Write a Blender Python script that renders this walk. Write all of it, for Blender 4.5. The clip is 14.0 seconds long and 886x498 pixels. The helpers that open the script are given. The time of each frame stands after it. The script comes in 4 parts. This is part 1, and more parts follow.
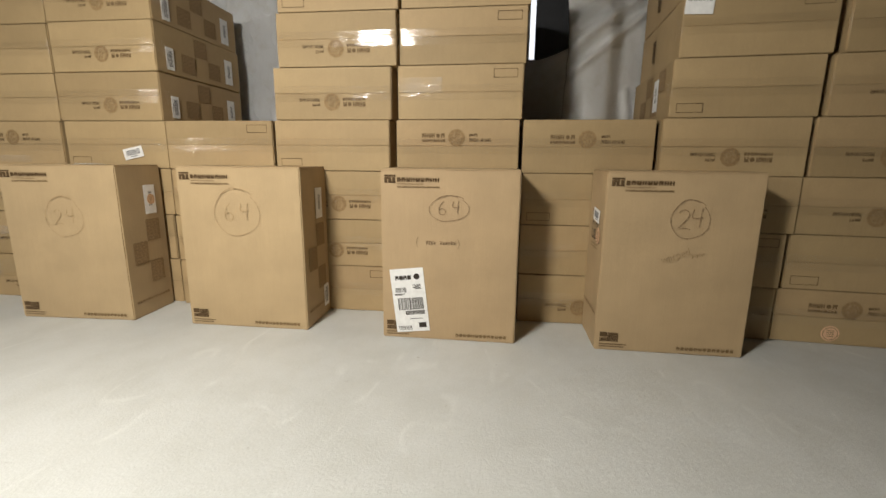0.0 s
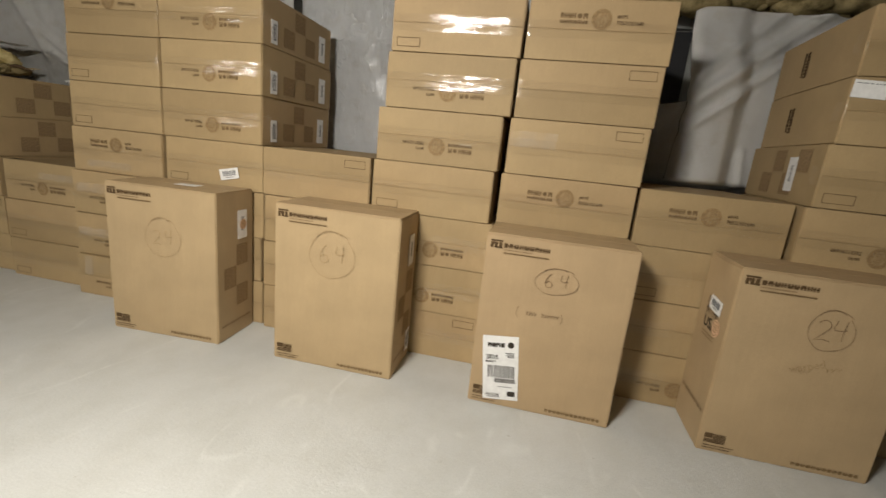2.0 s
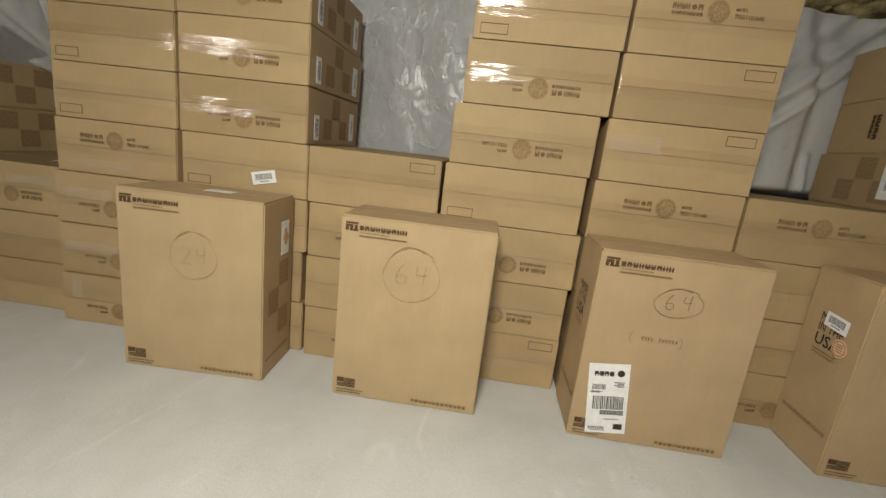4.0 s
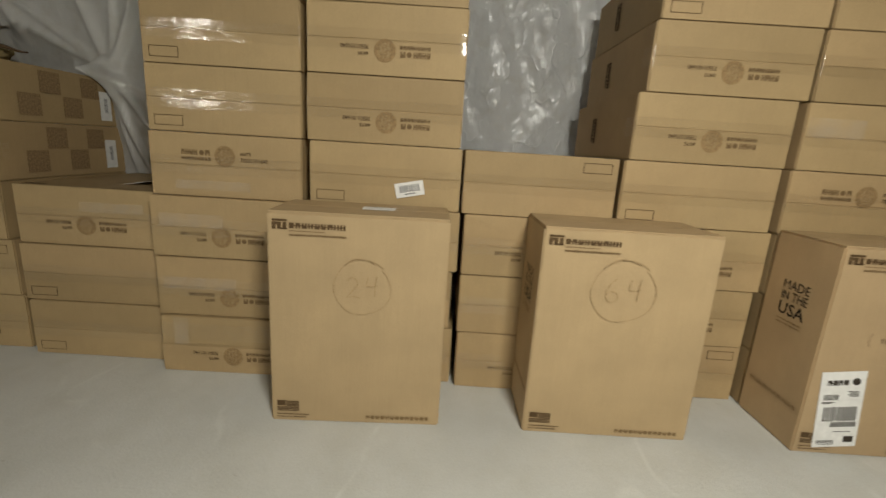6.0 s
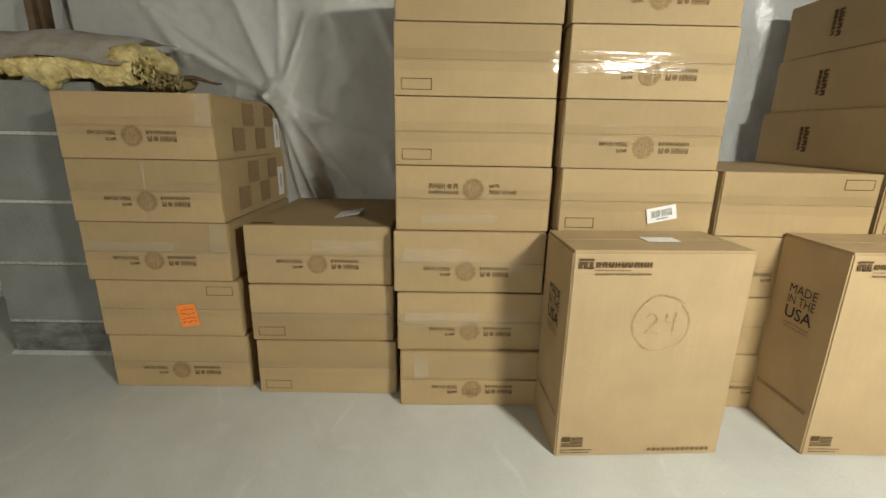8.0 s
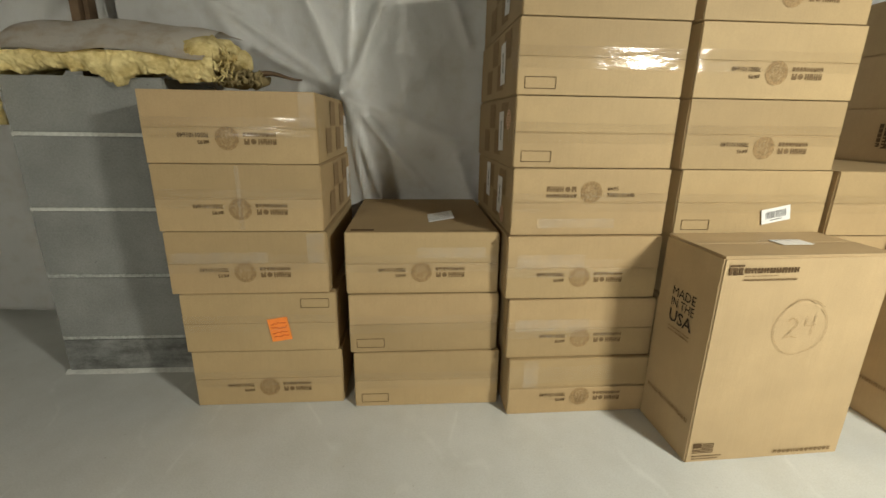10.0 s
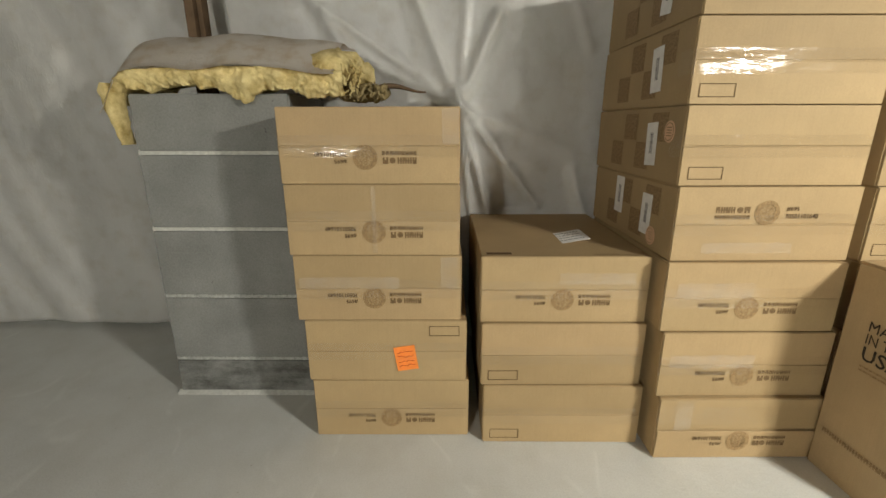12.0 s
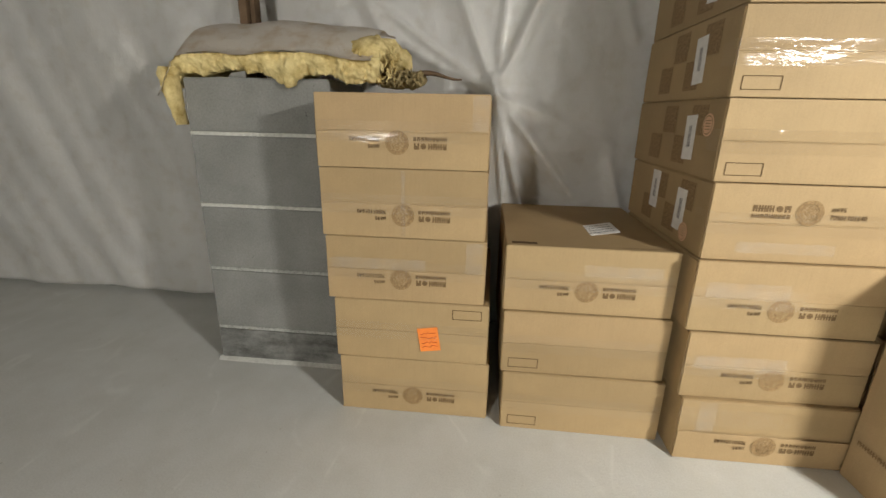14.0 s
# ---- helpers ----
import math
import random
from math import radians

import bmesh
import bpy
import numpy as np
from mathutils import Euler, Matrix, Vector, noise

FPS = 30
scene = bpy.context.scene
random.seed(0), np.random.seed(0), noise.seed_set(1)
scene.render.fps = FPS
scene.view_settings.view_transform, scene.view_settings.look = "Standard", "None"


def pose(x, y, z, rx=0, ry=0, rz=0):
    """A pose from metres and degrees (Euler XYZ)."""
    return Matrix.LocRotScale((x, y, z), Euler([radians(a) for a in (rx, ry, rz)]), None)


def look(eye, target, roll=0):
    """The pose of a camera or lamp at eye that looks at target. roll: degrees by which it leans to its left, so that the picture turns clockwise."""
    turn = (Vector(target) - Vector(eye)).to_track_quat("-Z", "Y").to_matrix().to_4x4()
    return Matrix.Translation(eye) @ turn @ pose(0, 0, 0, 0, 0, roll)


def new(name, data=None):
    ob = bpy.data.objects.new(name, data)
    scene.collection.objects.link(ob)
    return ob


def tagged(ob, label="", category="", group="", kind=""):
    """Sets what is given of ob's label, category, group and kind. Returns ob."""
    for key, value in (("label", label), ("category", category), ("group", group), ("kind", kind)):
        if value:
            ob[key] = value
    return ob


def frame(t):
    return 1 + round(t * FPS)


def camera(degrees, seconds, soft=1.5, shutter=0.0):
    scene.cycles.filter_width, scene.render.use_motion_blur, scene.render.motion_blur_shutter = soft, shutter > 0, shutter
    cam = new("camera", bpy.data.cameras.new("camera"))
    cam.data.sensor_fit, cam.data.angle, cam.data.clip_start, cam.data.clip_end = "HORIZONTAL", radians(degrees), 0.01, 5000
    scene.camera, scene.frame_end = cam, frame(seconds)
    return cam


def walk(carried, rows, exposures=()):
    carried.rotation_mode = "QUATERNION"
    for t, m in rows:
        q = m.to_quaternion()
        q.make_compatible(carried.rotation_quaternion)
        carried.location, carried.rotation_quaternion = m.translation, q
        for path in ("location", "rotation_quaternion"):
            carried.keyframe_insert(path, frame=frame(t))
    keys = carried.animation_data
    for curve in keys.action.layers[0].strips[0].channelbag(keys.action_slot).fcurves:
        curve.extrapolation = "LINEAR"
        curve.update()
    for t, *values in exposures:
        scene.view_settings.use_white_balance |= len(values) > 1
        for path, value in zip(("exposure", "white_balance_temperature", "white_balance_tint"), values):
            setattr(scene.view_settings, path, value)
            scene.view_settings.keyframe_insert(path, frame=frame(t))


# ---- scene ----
cam = camera(90.8, 14.0, shutter=0.3)
PATH = [
    (0, (0.188, -0.057, 0.813), (-0.037, 1.89, 0.415), 0.5),
    (0.5, (0.144, 0.011, 0.845), (-0.093, 1.962, 0.476), 5.8),
    (1, (0.218, 0.062, 0.992), (-0.023, 2.011, 0.612), 8.0),
    (1.5, (0.086, 0.074, 1.064), (-0.182, 2.015, 0.666), 7.1),
    (2, (-0.152, 0.051, 1.101), (-0.514, 1.964, 0.644), 5.8),
    (2.5, (-0.392, 0.037, 1.095), (-0.773, 1.946, 0.634), 5.3),
    (5, (-1.082, 0.328, 1.068), (-1.056, 2.276, 0.612), 6.0),
    (5.5, (-1.353, 0.308, 1.09), (-1.308, 2.254, 0.632), 5.0),
    (6, (-1.632, 0.417, 1.011), (-1.628, 2.365, 0.557), 3.6),
    (6.5, (-1.907, 0.519, 1.016), (-1.904, 2.459, 0.531), 3.1),
    (7, (-2.203, 0.53, 1.035), (-2.167, 2.462, 0.519), 3.0),
    (7.5, (-2.453, 0.479, 1.103), (-2.456, 2.412, 0.592), 1.3),
    (10, (-3.18, 0.597, 1.163), (-3.045, 2.513, 0.606), 0.9),
    (10.5, (-3.34, 0.564, 1.17), (-3.331, 2.486, 0.618), 2.4),
    (11, (-3.477, 0.705, 1.153), (-3.54, 2.629, 0.609), 3.3),
    (11.5, (-3.557, 0.777, 1.203), (-3.658, 2.697, 0.654), 1.5),
    (12, (-3.564, 0.763, 1.202), (-3.584, 2.686, 0.653), -0.1),
    (12.5, (-3.546, 0.736, 1.195), (-3.569, 2.657, 0.64), -0.2),
    (13, (-3.511, 0.738, 1.204), (-3.603, 2.651, 0.625), 0.6),
    (13.5, (-3.511, 0.733, 1.208), (-3.633, 2.64, 0.616), 0.8),
    (14, (-3.515, 0.729, 1.2), (-3.712, 2.627, 0.602), 1.2),
]
EXPOSURES = [(0, -0.28, 6500, 13), (1.5, -0.38, 6650, 14), (2.5, -0.40, 6550, 13), (5, -0.62, 6700, 10), (6, -0.70, 6700, 9), (6.5, -0.50, 6650, 8), (7.5, -0.08, 6600, 6),
             (10.5, 0.22, 6700, 6), (12, 0.48, 6600, 10), (13, 0.53, 6500, 12), (14, 0.58, 6450, 13)]
walk(cam, [(t, look(eye, target, roll)) for t, eye, target, roll in PATH], EXPOSURES)

# ---- light ----
world = bpy.data.worlds.new("world")
scene.world = world
world.use_nodes = True
wn = world.node_tree.nodes
sky = wn.new("ShaderNodeTexSky")
sky.sky_type, sky.sun_disc = "NISHITA", False
sky.sun_elevation, sky.sun_rotation = radians(35), radians(200)
world.node_tree.links.new(sky.outputs[0], wn["Background"].inputs[0])
wn["Background"].inputs[1].default_value = 0.12


# a long tube fitting hangs under the joists behind the path, tipped towards the boxes; an unseen lamp added further
# back fills in the left end
tube = bpy.data.lights.new("tube_light", "AREA")
tube.shape, tube.size, tube.size_y = "RECTANGLE", 0.46, 0.14
tube.energy, tube.color = 105, (0.97, 0.955, 0.875)
new("tube_light", tube).matrix_basis = pose(-1.00, -0.28, 2.04, 36, 0, 0)
fill_lamp = bpy.data.lights.new("fill_light", "POINT")
fill_lamp.energy, fill_lamp.color, fill_lamp.shadow_soft_size = 195, (0.97, 0.955, 0.865), 0.10
new("fill_light", fill_lamp).location = (-5.2, -2.8, 2.02)


# ---- materials ----
def material(name, rough=0.7, spec=0.3):
    m = bpy.data.materials.new(name)
    m.use_nodes = True
    b = m.node_tree.nodes["Principled BSDF"]
    b.inputs["Roughness"].default_value = rough
    b.inputs["Specular IOR Level"].default_value = spec
    return m, m.node_tree.nodes, m.node_tree.links, b


def noise_node(n, l, scale, detail=4.0, stretch=None, rough=0.55):
    co = n.new("ShaderNodeTexCoord")
    tex = n.new("ShaderNodeTexNoise")
    tex.inputs["Scale"].default_value, tex.inputs["Detail"].default_value = scale, detail
    tex.inputs["Roughness"].default_value = rough
    if stretch:
        mp = n.new("ShaderNodeMapping")
        mp.inputs["Scale"].default_value = stretch
        l.new(co.outputs["Object"], mp.inputs[0])
        l.new(mp.outputs[0], tex.inputs[0])
    else:
        l.new(co.outputs["Object"], tex.inputs[0])
    return tex.outputs[0]


def ramp(n, l, src, stops):
    r = n.new("ShaderNodeValToRGB")
    l.new(src, r.inputs[0])
    els = r.color_ramp.elements
    while len(els) < len(stops):
        els.new(0.5)
    for e, (p, c) in zip(els, stops):
        e.position, e.color = p, (*c, 1)
    return r.outputs[0]


def mix(n, l, a, b, fac, how="MIX"):
    x = n.new("ShaderNodeMix")
    x.data_type, x.blend_type = "RGBA", how
    for i, v in ((0, fac), (6, a), (7, b)):
        if hasattr(v, "is_linked"):
            l.new(v, x.inputs[i])
        else:
            x.inputs[i].default_value = v if i == 0 else (*v, 1)
    return x.outputs[2]


def bump(n, l, src, b, strength, dist):
    x = n.new("ShaderNodeBump")
    x.inputs["Strength"].default_value, x.inputs["Distance"].default_value = strength, dist
    l.new(src, x.inputs["Height"])
    l.new(x.outputs[0], b.inputs["Normal"])
    return x


def cardboard(name, base, vary=0.10):
    """Kraft board: a soft mottle, faint flute lines, fibre grain; each box a little different."""
    m, n, l, b = material(name, 0.62, 0.32)
    dark = tuple(c * 0.94 for c in base)
    light = tuple(min(1, c * 1.04) for c in base)
    big = ramp(n, l, noise_node(n, l, 5.0, 3.0), [(0.35, dark), (0.65, light)])
    flute = noise_node(n, l, 1.0, 2.0, (170.0, 170.0, 6.0))
    c1 = mix(n, l, big, ramp(n, l, flute, [(0.3, (0.86, 0.85, 0.83)), (0.7, (1.0, 1.0, 1.0))]), 0.28, "MULTIPLY")
    grain = noise_node(n, l, 260.0, 2.0)
    c2 = mix(n, l, c1, ramp(n, l, grain, [(0.35, (0.86, 0.85, 0.83)), (0.6, (1.0, 1.0, 1.0))]), 0.5, "MULTIPLY")
    info = n.new("ShaderNodeObjectInfo")
    rnd = ramp(n, l, info.outputs["Random"], [(0.0, (1 - vary, 1 - vary * 1.1, 1 - vary * 1.3)), (0.45, (1.0, 0.995, 0.97)), (1.0, (0.985, 0.955, 0.945))])
    l.new(mix(n, l, c2, rnd, 1.0, "MULTIPLY"), b.inputs["Base Color"])
    bump(n, l, mix(n, l, flute, noise_node(n, l, 14.0, 4.0), 0.6), b, 0.22, 0.004)
    return m


KRAFT = cardboard("kraft_board", (0.445, 0.322, 0.170), 0.17)
KRAFT_BIG = cardboard("kraft_board_tan", (0.465, 0.340, 0.192), 0.06)


def ink(name, colour, rough=0.7):
    m, n, l, b = material(name, rough, 0.2)
    l.new(ramp(n, l, noise_node(n, l, 120.0, 3.0), [(0.3, colour), (0.75, tuple(c * 1.9 for c in colour))]), b.inputs["Base Color"])
    return m


INK = ink("brown_print_ink", (0.070, 0.042, 0.019))
INK_FAINT = ink("faded_print_ink", (0.215, 0.142, 0.068))
INK_MID = ink("worn_print_ink", (0.125, 0.080, 0.038))
INK_WEB = ink("light_print_ink", (0.15, 0.098, 0.046))
LABEL_INK = ink("grey_label_ink", (0.14, 0.14, 0.14))
INK_BLACK = ink("black_print_ink", (0.030, 0.024, 0.018))
PEN = ink("marker_pen", (0.255, 0.178, 0.094))
PEN_DARK = ink("dark_marker_pen", (0.185, 0.125, 0.072))
SIDE_INK = ink("dull_side_print", (0.20, 0.135, 0.07))


def tape_film():
    m = bpy.data.materials.new("clear_packing_tape")
    m.use_nodes = True
    n, l = m.node_tree.nodes, m.node_tree.links
    n.remove(n["Principled BSDF"])
    tr, gl, mx = (n.new("ShaderNode" + k) for k in ("BsdfTransparent", "BsdfGlossy", "MixShader"))
    tr.inputs[0].default_value = (1, 1, 1, 1)
    gl.inputs["Roughness"].default_value = 0.11
    mx.inputs[0].default_value = 0.045
    bp = n.new("ShaderNodeBump")
    bp.inputs["Strength"].default_value, bp.inputs["Distance"].default_value = 0.35, 0.004
    l.new(noise_node(n, l, 1.0, 3.0, (22.0, 22.0, 70.0)), bp.inputs["Height"])
    l.new(bp.outputs[0], gl.inputs["Normal"])
    l.new(tr.outputs[0], mx.inputs[1])
    l.new(gl.outputs[0], mx.inputs[2])
    l.new(mx.outputs[0], n["Material Output"].inputs[0])
    return m


TAPE = tape_film()


def tape_sheen():
    """Clear tape film with a pale haze that paints in the sheen of reflected light."""
    m = bpy.data.materials.new("packing_tape_sheen")
    m.use_nodes = True
    n, l = m.node_tree.nodes, m.node_tree.links
    b = n["Principled BSDF"]
    b.inputs["Base Color"].default_value, b.inputs["Roughness"].default_value = (0.85, 0.82, 0.76, 1), 0.3
    tr, mx = n.new("ShaderNodeBsdfTransparent"), n.new("ShaderNodeMixShader")
    l.new(ramp(n, l, noise_node(n, l, 16.0, 3.0), [(0.3, (0.02, 0.02, 0.02)), (0.7, (0.15, 0.15, 0.15))]), mx.inputs[0])
    l.new(tr.outputs[0], mx.inputs[1])
    l.new(b.outputs[0], mx.inputs[2])
    l.new(mx.outputs[0], n["Material Output"].inputs[0])
    return m


TAPE_SHEEN = tape_sheen()


def plain(name, colour, rough=0.6, spec=0.3, mottle=0.08, scale=40.0, dist=0.001):
    m, n, l, b = material(name, rough, spec)
    s = noise_node(n, l, scale, 4.0)
    l.new(ramp(n, l, s, [(0.3, tuple(c * (1 - mottle) for c in colour)), (0.7, tuple(min(1, c * (1 + mottle)) for c in colour))]), b.inputs["Base Color"])
    bump(n, l, s, b, 0.2, dist)
    return m


PAPER = plain("white_label_paper", (0.80, 0.79, 0.76), 0.45)
ORANGE = plain("orange_label", (0.95, 0.27, 0.05), 0.5)
PEACH = plain("peach_sticker", (0.72, 0.46, 0.28), 0.5)
BLACK_BOARD = plain("black_window_board", (0.02, 0.02, 0.022), 0.6)
FRAME_GREY = plain("weathered_window_frame", (0.22, 0.21, 0.19), 0.5)
WOOD = plain("dark_framing_timber", (0.13, 0.085, 0.05), 0.75, 0.2, 0.4, 9.0, 0.004)
JOINT_DULL = plain("dull_mortar", (0.36, 0.365, 0.34), 0.95, 0.1, 0.3, 60.0, 0.003)
JOINT = plain("pale_mortar", (0.52, 0.52, 0.48), 0.9, 0.1, 0.15, 60.0, 0.002)


def concrete_floor():
    """Cool grey-white floor paint, trowelled and pitted, with dust, pale scuffs and dark specks."""
    m, n, l, b = material("painted_concrete", 0.60, 0.3)
    big = ramp(n, l, noise_node(n, l, 0.8, 5.0), [(0.3, (0.595, 0.602, 0.570)), (0.7, (0.68, 0.687, 0.652))])
    mid = ramp(n, l, noise_node(n, l, 5.5, 6.0, (1.0, 0.8, 1.0), 0.62), [(0.34, (0.91, 0.905, 0.885)), (0.60, (1.0, 1.0, 1.0))])
    spots = ramp(n, l, noise_node(n, l, 34.0, 2.0), [(0.20, (0.66, 0.63, 0.57)), (0.28, (1.0, 1.0, 1.0))])
    grain = ramp(n, l, noise_node(n, l, 150.0, 3.0, None, 0.7), [(0.33, (0.90, 0.90, 0.89)), (0.58, (1.0, 1.0, 1.0))])
    c = mix(n, l, mix(n, l, big, mid, 0.8, "MULTIPLY"), spots, 0.75, "MULTIPLY")
    c = mix(n, l, c, grain, 0.8, "MULTIPLY")
    scuff = ramp(n, l, noise_node(n, l, 1.9, 2.0, (1.0, 0.45, 1.0)), [(0.487, (0.0, 0.0, 0.0)), (0.498, (1.0, 1.0, 1.0)), (0.502, (1.0, 1.0, 1.0)), (0.513, (0.0, 0.0, 0.0))])
    gaps = ramp(n, l, noise_node(n, l, 6.0, 4.0), [(0.46, (0.0, 0.0, 0.0)), (0.60, (1.0, 1.0, 1.0))])
    c = mix(n, l, c, (0.80, 0.81, 0.77), mix(n, l, (0.0, 0.0, 0.0), mix(n, l, scuff, gaps, 1.0, "MULTIPLY"), 0.30))
    l.new(c, b.inputs["Base Color"])
    where = ramp(n, l, noise_node(n, l, 2.2, 3.0), [(0.42, (0.15, 0.15, 0.15)), (0.62, (1.0, 1.0, 1.0))])
    trowel = mix(n, l, noise_node(n, l, 48.0, 3.0, (1.0, 0.6, 1.0), 0.6), where, 1.0, "MULTIPLY")
    h = mix(n, l, mix(n, l, noise_node(n, l, 5.0, 5.0), trowel, 0.5), noise_node(n, l, 110.0, 4.0, None, 0.7), 0.35)
    bump(n, l, h, b, 0.6, 0.008)
    return m


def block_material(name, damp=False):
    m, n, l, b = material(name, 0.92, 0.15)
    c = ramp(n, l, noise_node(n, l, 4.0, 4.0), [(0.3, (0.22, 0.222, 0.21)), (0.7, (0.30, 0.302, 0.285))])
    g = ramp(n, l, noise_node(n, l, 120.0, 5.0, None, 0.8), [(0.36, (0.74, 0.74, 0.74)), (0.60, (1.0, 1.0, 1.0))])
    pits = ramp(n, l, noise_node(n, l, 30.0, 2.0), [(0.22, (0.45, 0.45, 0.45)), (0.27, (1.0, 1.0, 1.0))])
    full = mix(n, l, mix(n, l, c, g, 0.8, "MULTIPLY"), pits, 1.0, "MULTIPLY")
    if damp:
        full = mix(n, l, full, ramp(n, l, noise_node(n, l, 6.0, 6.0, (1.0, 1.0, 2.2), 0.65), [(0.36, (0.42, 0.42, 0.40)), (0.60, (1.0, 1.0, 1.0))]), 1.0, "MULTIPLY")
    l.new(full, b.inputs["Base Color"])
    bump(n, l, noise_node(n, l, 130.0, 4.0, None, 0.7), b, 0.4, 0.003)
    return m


def sheet_material(name, rough, dark, light, crinkle=0.25, size=9.0, stain=(0.90, 0.88, 0.84), ridged=0.10):
    """Plastic film or paper: dusty mottle, and crisp small crinkles over the folds of the mesh."""
    m, n, l, b = material(name, rough, 0.5)
    c = ramp(n, l, noise_node(n, l, 1.6, 5.0), [(0.32, dark), (0.62, light)])
    s = ramp(n, l, noise_node(n, l, 11.0, 4.0), [(0.25, stain), (0.5, (1.0, 1.0, 1.0))])
    l.new(mix(n, l, c, s, 0.8, "MULTIPLY"), b.inputs["Base Color"])
    ridge = ramp(n, l, noise_node(n, l, size, 3.0, (1.0, 1.0, 0.7), 0.5), [(0.30, (0.0, 0.0, 0.0)), (0.47, (0.45, 0.45, 0.45)), (0.50, (1.0, 1.0, 1.0)), (0.53, (0.45, 0.45, 0.45)), (0.72, (0.1, 0.1, 0.1))])
    h = mix(n, l, noise_node(n, l, 9.0, 5.0, (1.0, 1.0, 0.6)), ridge, ridged)
    bump(n, l, h, b, crinkle, 0.02)
    return m


def wool_material(name, a, c2, scale=38.0):
    m, n, l, b = material(name, 0.95, 0.05)
    c = ramp(n, l, noise_node(n, l, scale, 5.0, None, 0.7), [(0.28, a), (0.62, c2)])
    l.new(c, b.inputs["Base Color"])
    bump(n, l, noise_node(n, l, 90.0, 5.0, None, 0.75), b, 0.5, 0.010)
    return m


FLOOR = concrete_floor()
BLOCK = block_material("grey_concrete_block")
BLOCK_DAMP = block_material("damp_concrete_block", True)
SHEET = sheet_material("white_vapour_sheet", 0.32, (0.89, 0.875, 0.835), (0.95, 0.94, 0.91))
FOIL = sheet_material("silvery_vapour_sheet", 0.24, (0.87, 0.875, 0.87), (0.93, 0.93, 0.925), 0.75, 6.0, ridged=0.22)
WOOL = wool_material("yellow_glass_wool", (0.42, 0.29, 0.09), (0.86, 0.72, 0.36), 15.0)
WOOL_DARK = wool_material("dark_glass_wool", (0.11, 0.085, 0.036), (0.38, 0.30, 0.15), 14.0)
FACING = sheet_material("wool_facing_paper", 0.5, (0.84, 0.78, 0.69), (0.91, 0.87, 0.80), 0.4, 12.0, (0.74, 0.62, 0.46), 0.2)


# ---- building helpers ----
def mesh_of(bm, name, mat, smooth=False):
    me = bpy.data.meshes.new(name)
    bmesh.ops.recalc_face_normals(bm, faces=bm.faces)
    bm.to_mesh(me)
    bm.free()
    me.materials.append(mat)
    if smooth:
        for p in me.polygons:
            p.use_smooth = True
    return me


def put(name, me, parent=None, m=None, label=""):
    ob = new(name, me)
    if parent:
        ob.parent = parent
    if m is not None:
        ob.matrix_basis = m
    if label:
        tagged(ob, label)
    return ob


def part(name, bm, mat, parent, label="", smooth=False):
    return put(name, mesh_of(bm, name, mat, smooth), parent, None, label)


def slab(bm, x0, y0, z0, x1, y1, z1, bevel=0.0):
    g = bmesh.ops.create_cube(bm, size=1.0)
    m = Matrix.Translation(((x0 + x1) / 2, (y0 + y1) / 2, (z0 + z1) / 2)) @ Matrix.Diagonal((x1 - x0, y1 - y0, z1 - z0, 1))
    bmesh.ops.transform(bm, matrix=m, verts=g["verts"])
    if bevel:
        es = list({e for v in g["verts"] for e in v.link_edges})
        bmesh.ops.bevel(bm, geom=es, offset=bevel, segments=2, affect="EDGES", profile=0.6)
    return bm


def face_rect(bm, u0, v0, u1, v1, d=0.0006):
    """A thin plate on the face plane: u to the right, v up, facing -y."""
    slab(bm, u0, -d, v0, u1, 0, v1)
    return bm


def ribbon(bm, pts, w, d=0.0006):
    """A pen stroke of width w through pts (u, v)."""
    ps = [Vector((p[0], 0, p[1])) for p in pts]
    rows = []
    for i, p in enumerate(ps):
        t = (ps[min(i + 1, len(ps) - 1)] - ps[max(i - 1, 0)]).normalized()
        s = Vector((-t.z, 0, t.x)) * w / 2
        o = Vector((0, -d, 0))
        rows.append((bm.verts.new(p + s + o), bm.verts.new(p - s + o)))
    for a, b in zip(rows, rows[1:]):
        bm.faces.new((a[0], a[1], b[1], b[0]))
    return bm


def arc(cx, cy, rx, ry, a0, a1, k=20, tilt=0.0, wob=0.0):
    out = []
    for i in range(k + 1):
        a = radians(a0 + (a1 - a0) * i / k)
        x, y = rx * math.cos(a), ry * math.sin(a)
        x, y = x * (1 + wob * math.sin(a * 2.3 + 0.6)), y * (1 + wob * math.sin(a * 3.1 + 2.0))
        out.append((cx + x * math.cos(tilt) - y * math.sin(tilt), cy + x * math.sin(tilt) + y * math.cos(tilt)))
    return out


def text_mesh(body, width, height, mat, name="printed_text", bold=0.012):
    """Lettering in the built-in font, centred on the face plane."""
    cu = bpy.data.curves.new(name, "FONT")
    cu.body, cu.align_x, cu.align_y, cu.size, cu.resolution_u = body, "LEFT", "CENTER", 1.0, 2
    cu.offset = bold
    ob = bpy.data.objects.new(name, cu)
    scene.collection.objects.link(ob)
    bpy.context.view_layer.update()
    me = bpy.data.meshes.new_from_object(ob.evaluated_get(bpy.context.evaluated_depsgraph_get()))
    bpy.data.objects.remove(ob)
    co = np.array([v.co[:] for v in me.vertices])
    lo, hi = co.min(0), co.max(0)
    for v in me.vertices:
        u = ((v.co.x - lo[0]) / (hi[0] - lo[0]) - 0.5) * width
        w = ((v.co.y - lo[1]) / (hi[1] - lo[1]) - 0.5) * height
        v.co = (u, -0.0006, w)
    me.materials.clear()
    me.materials.append(mat)
    return me


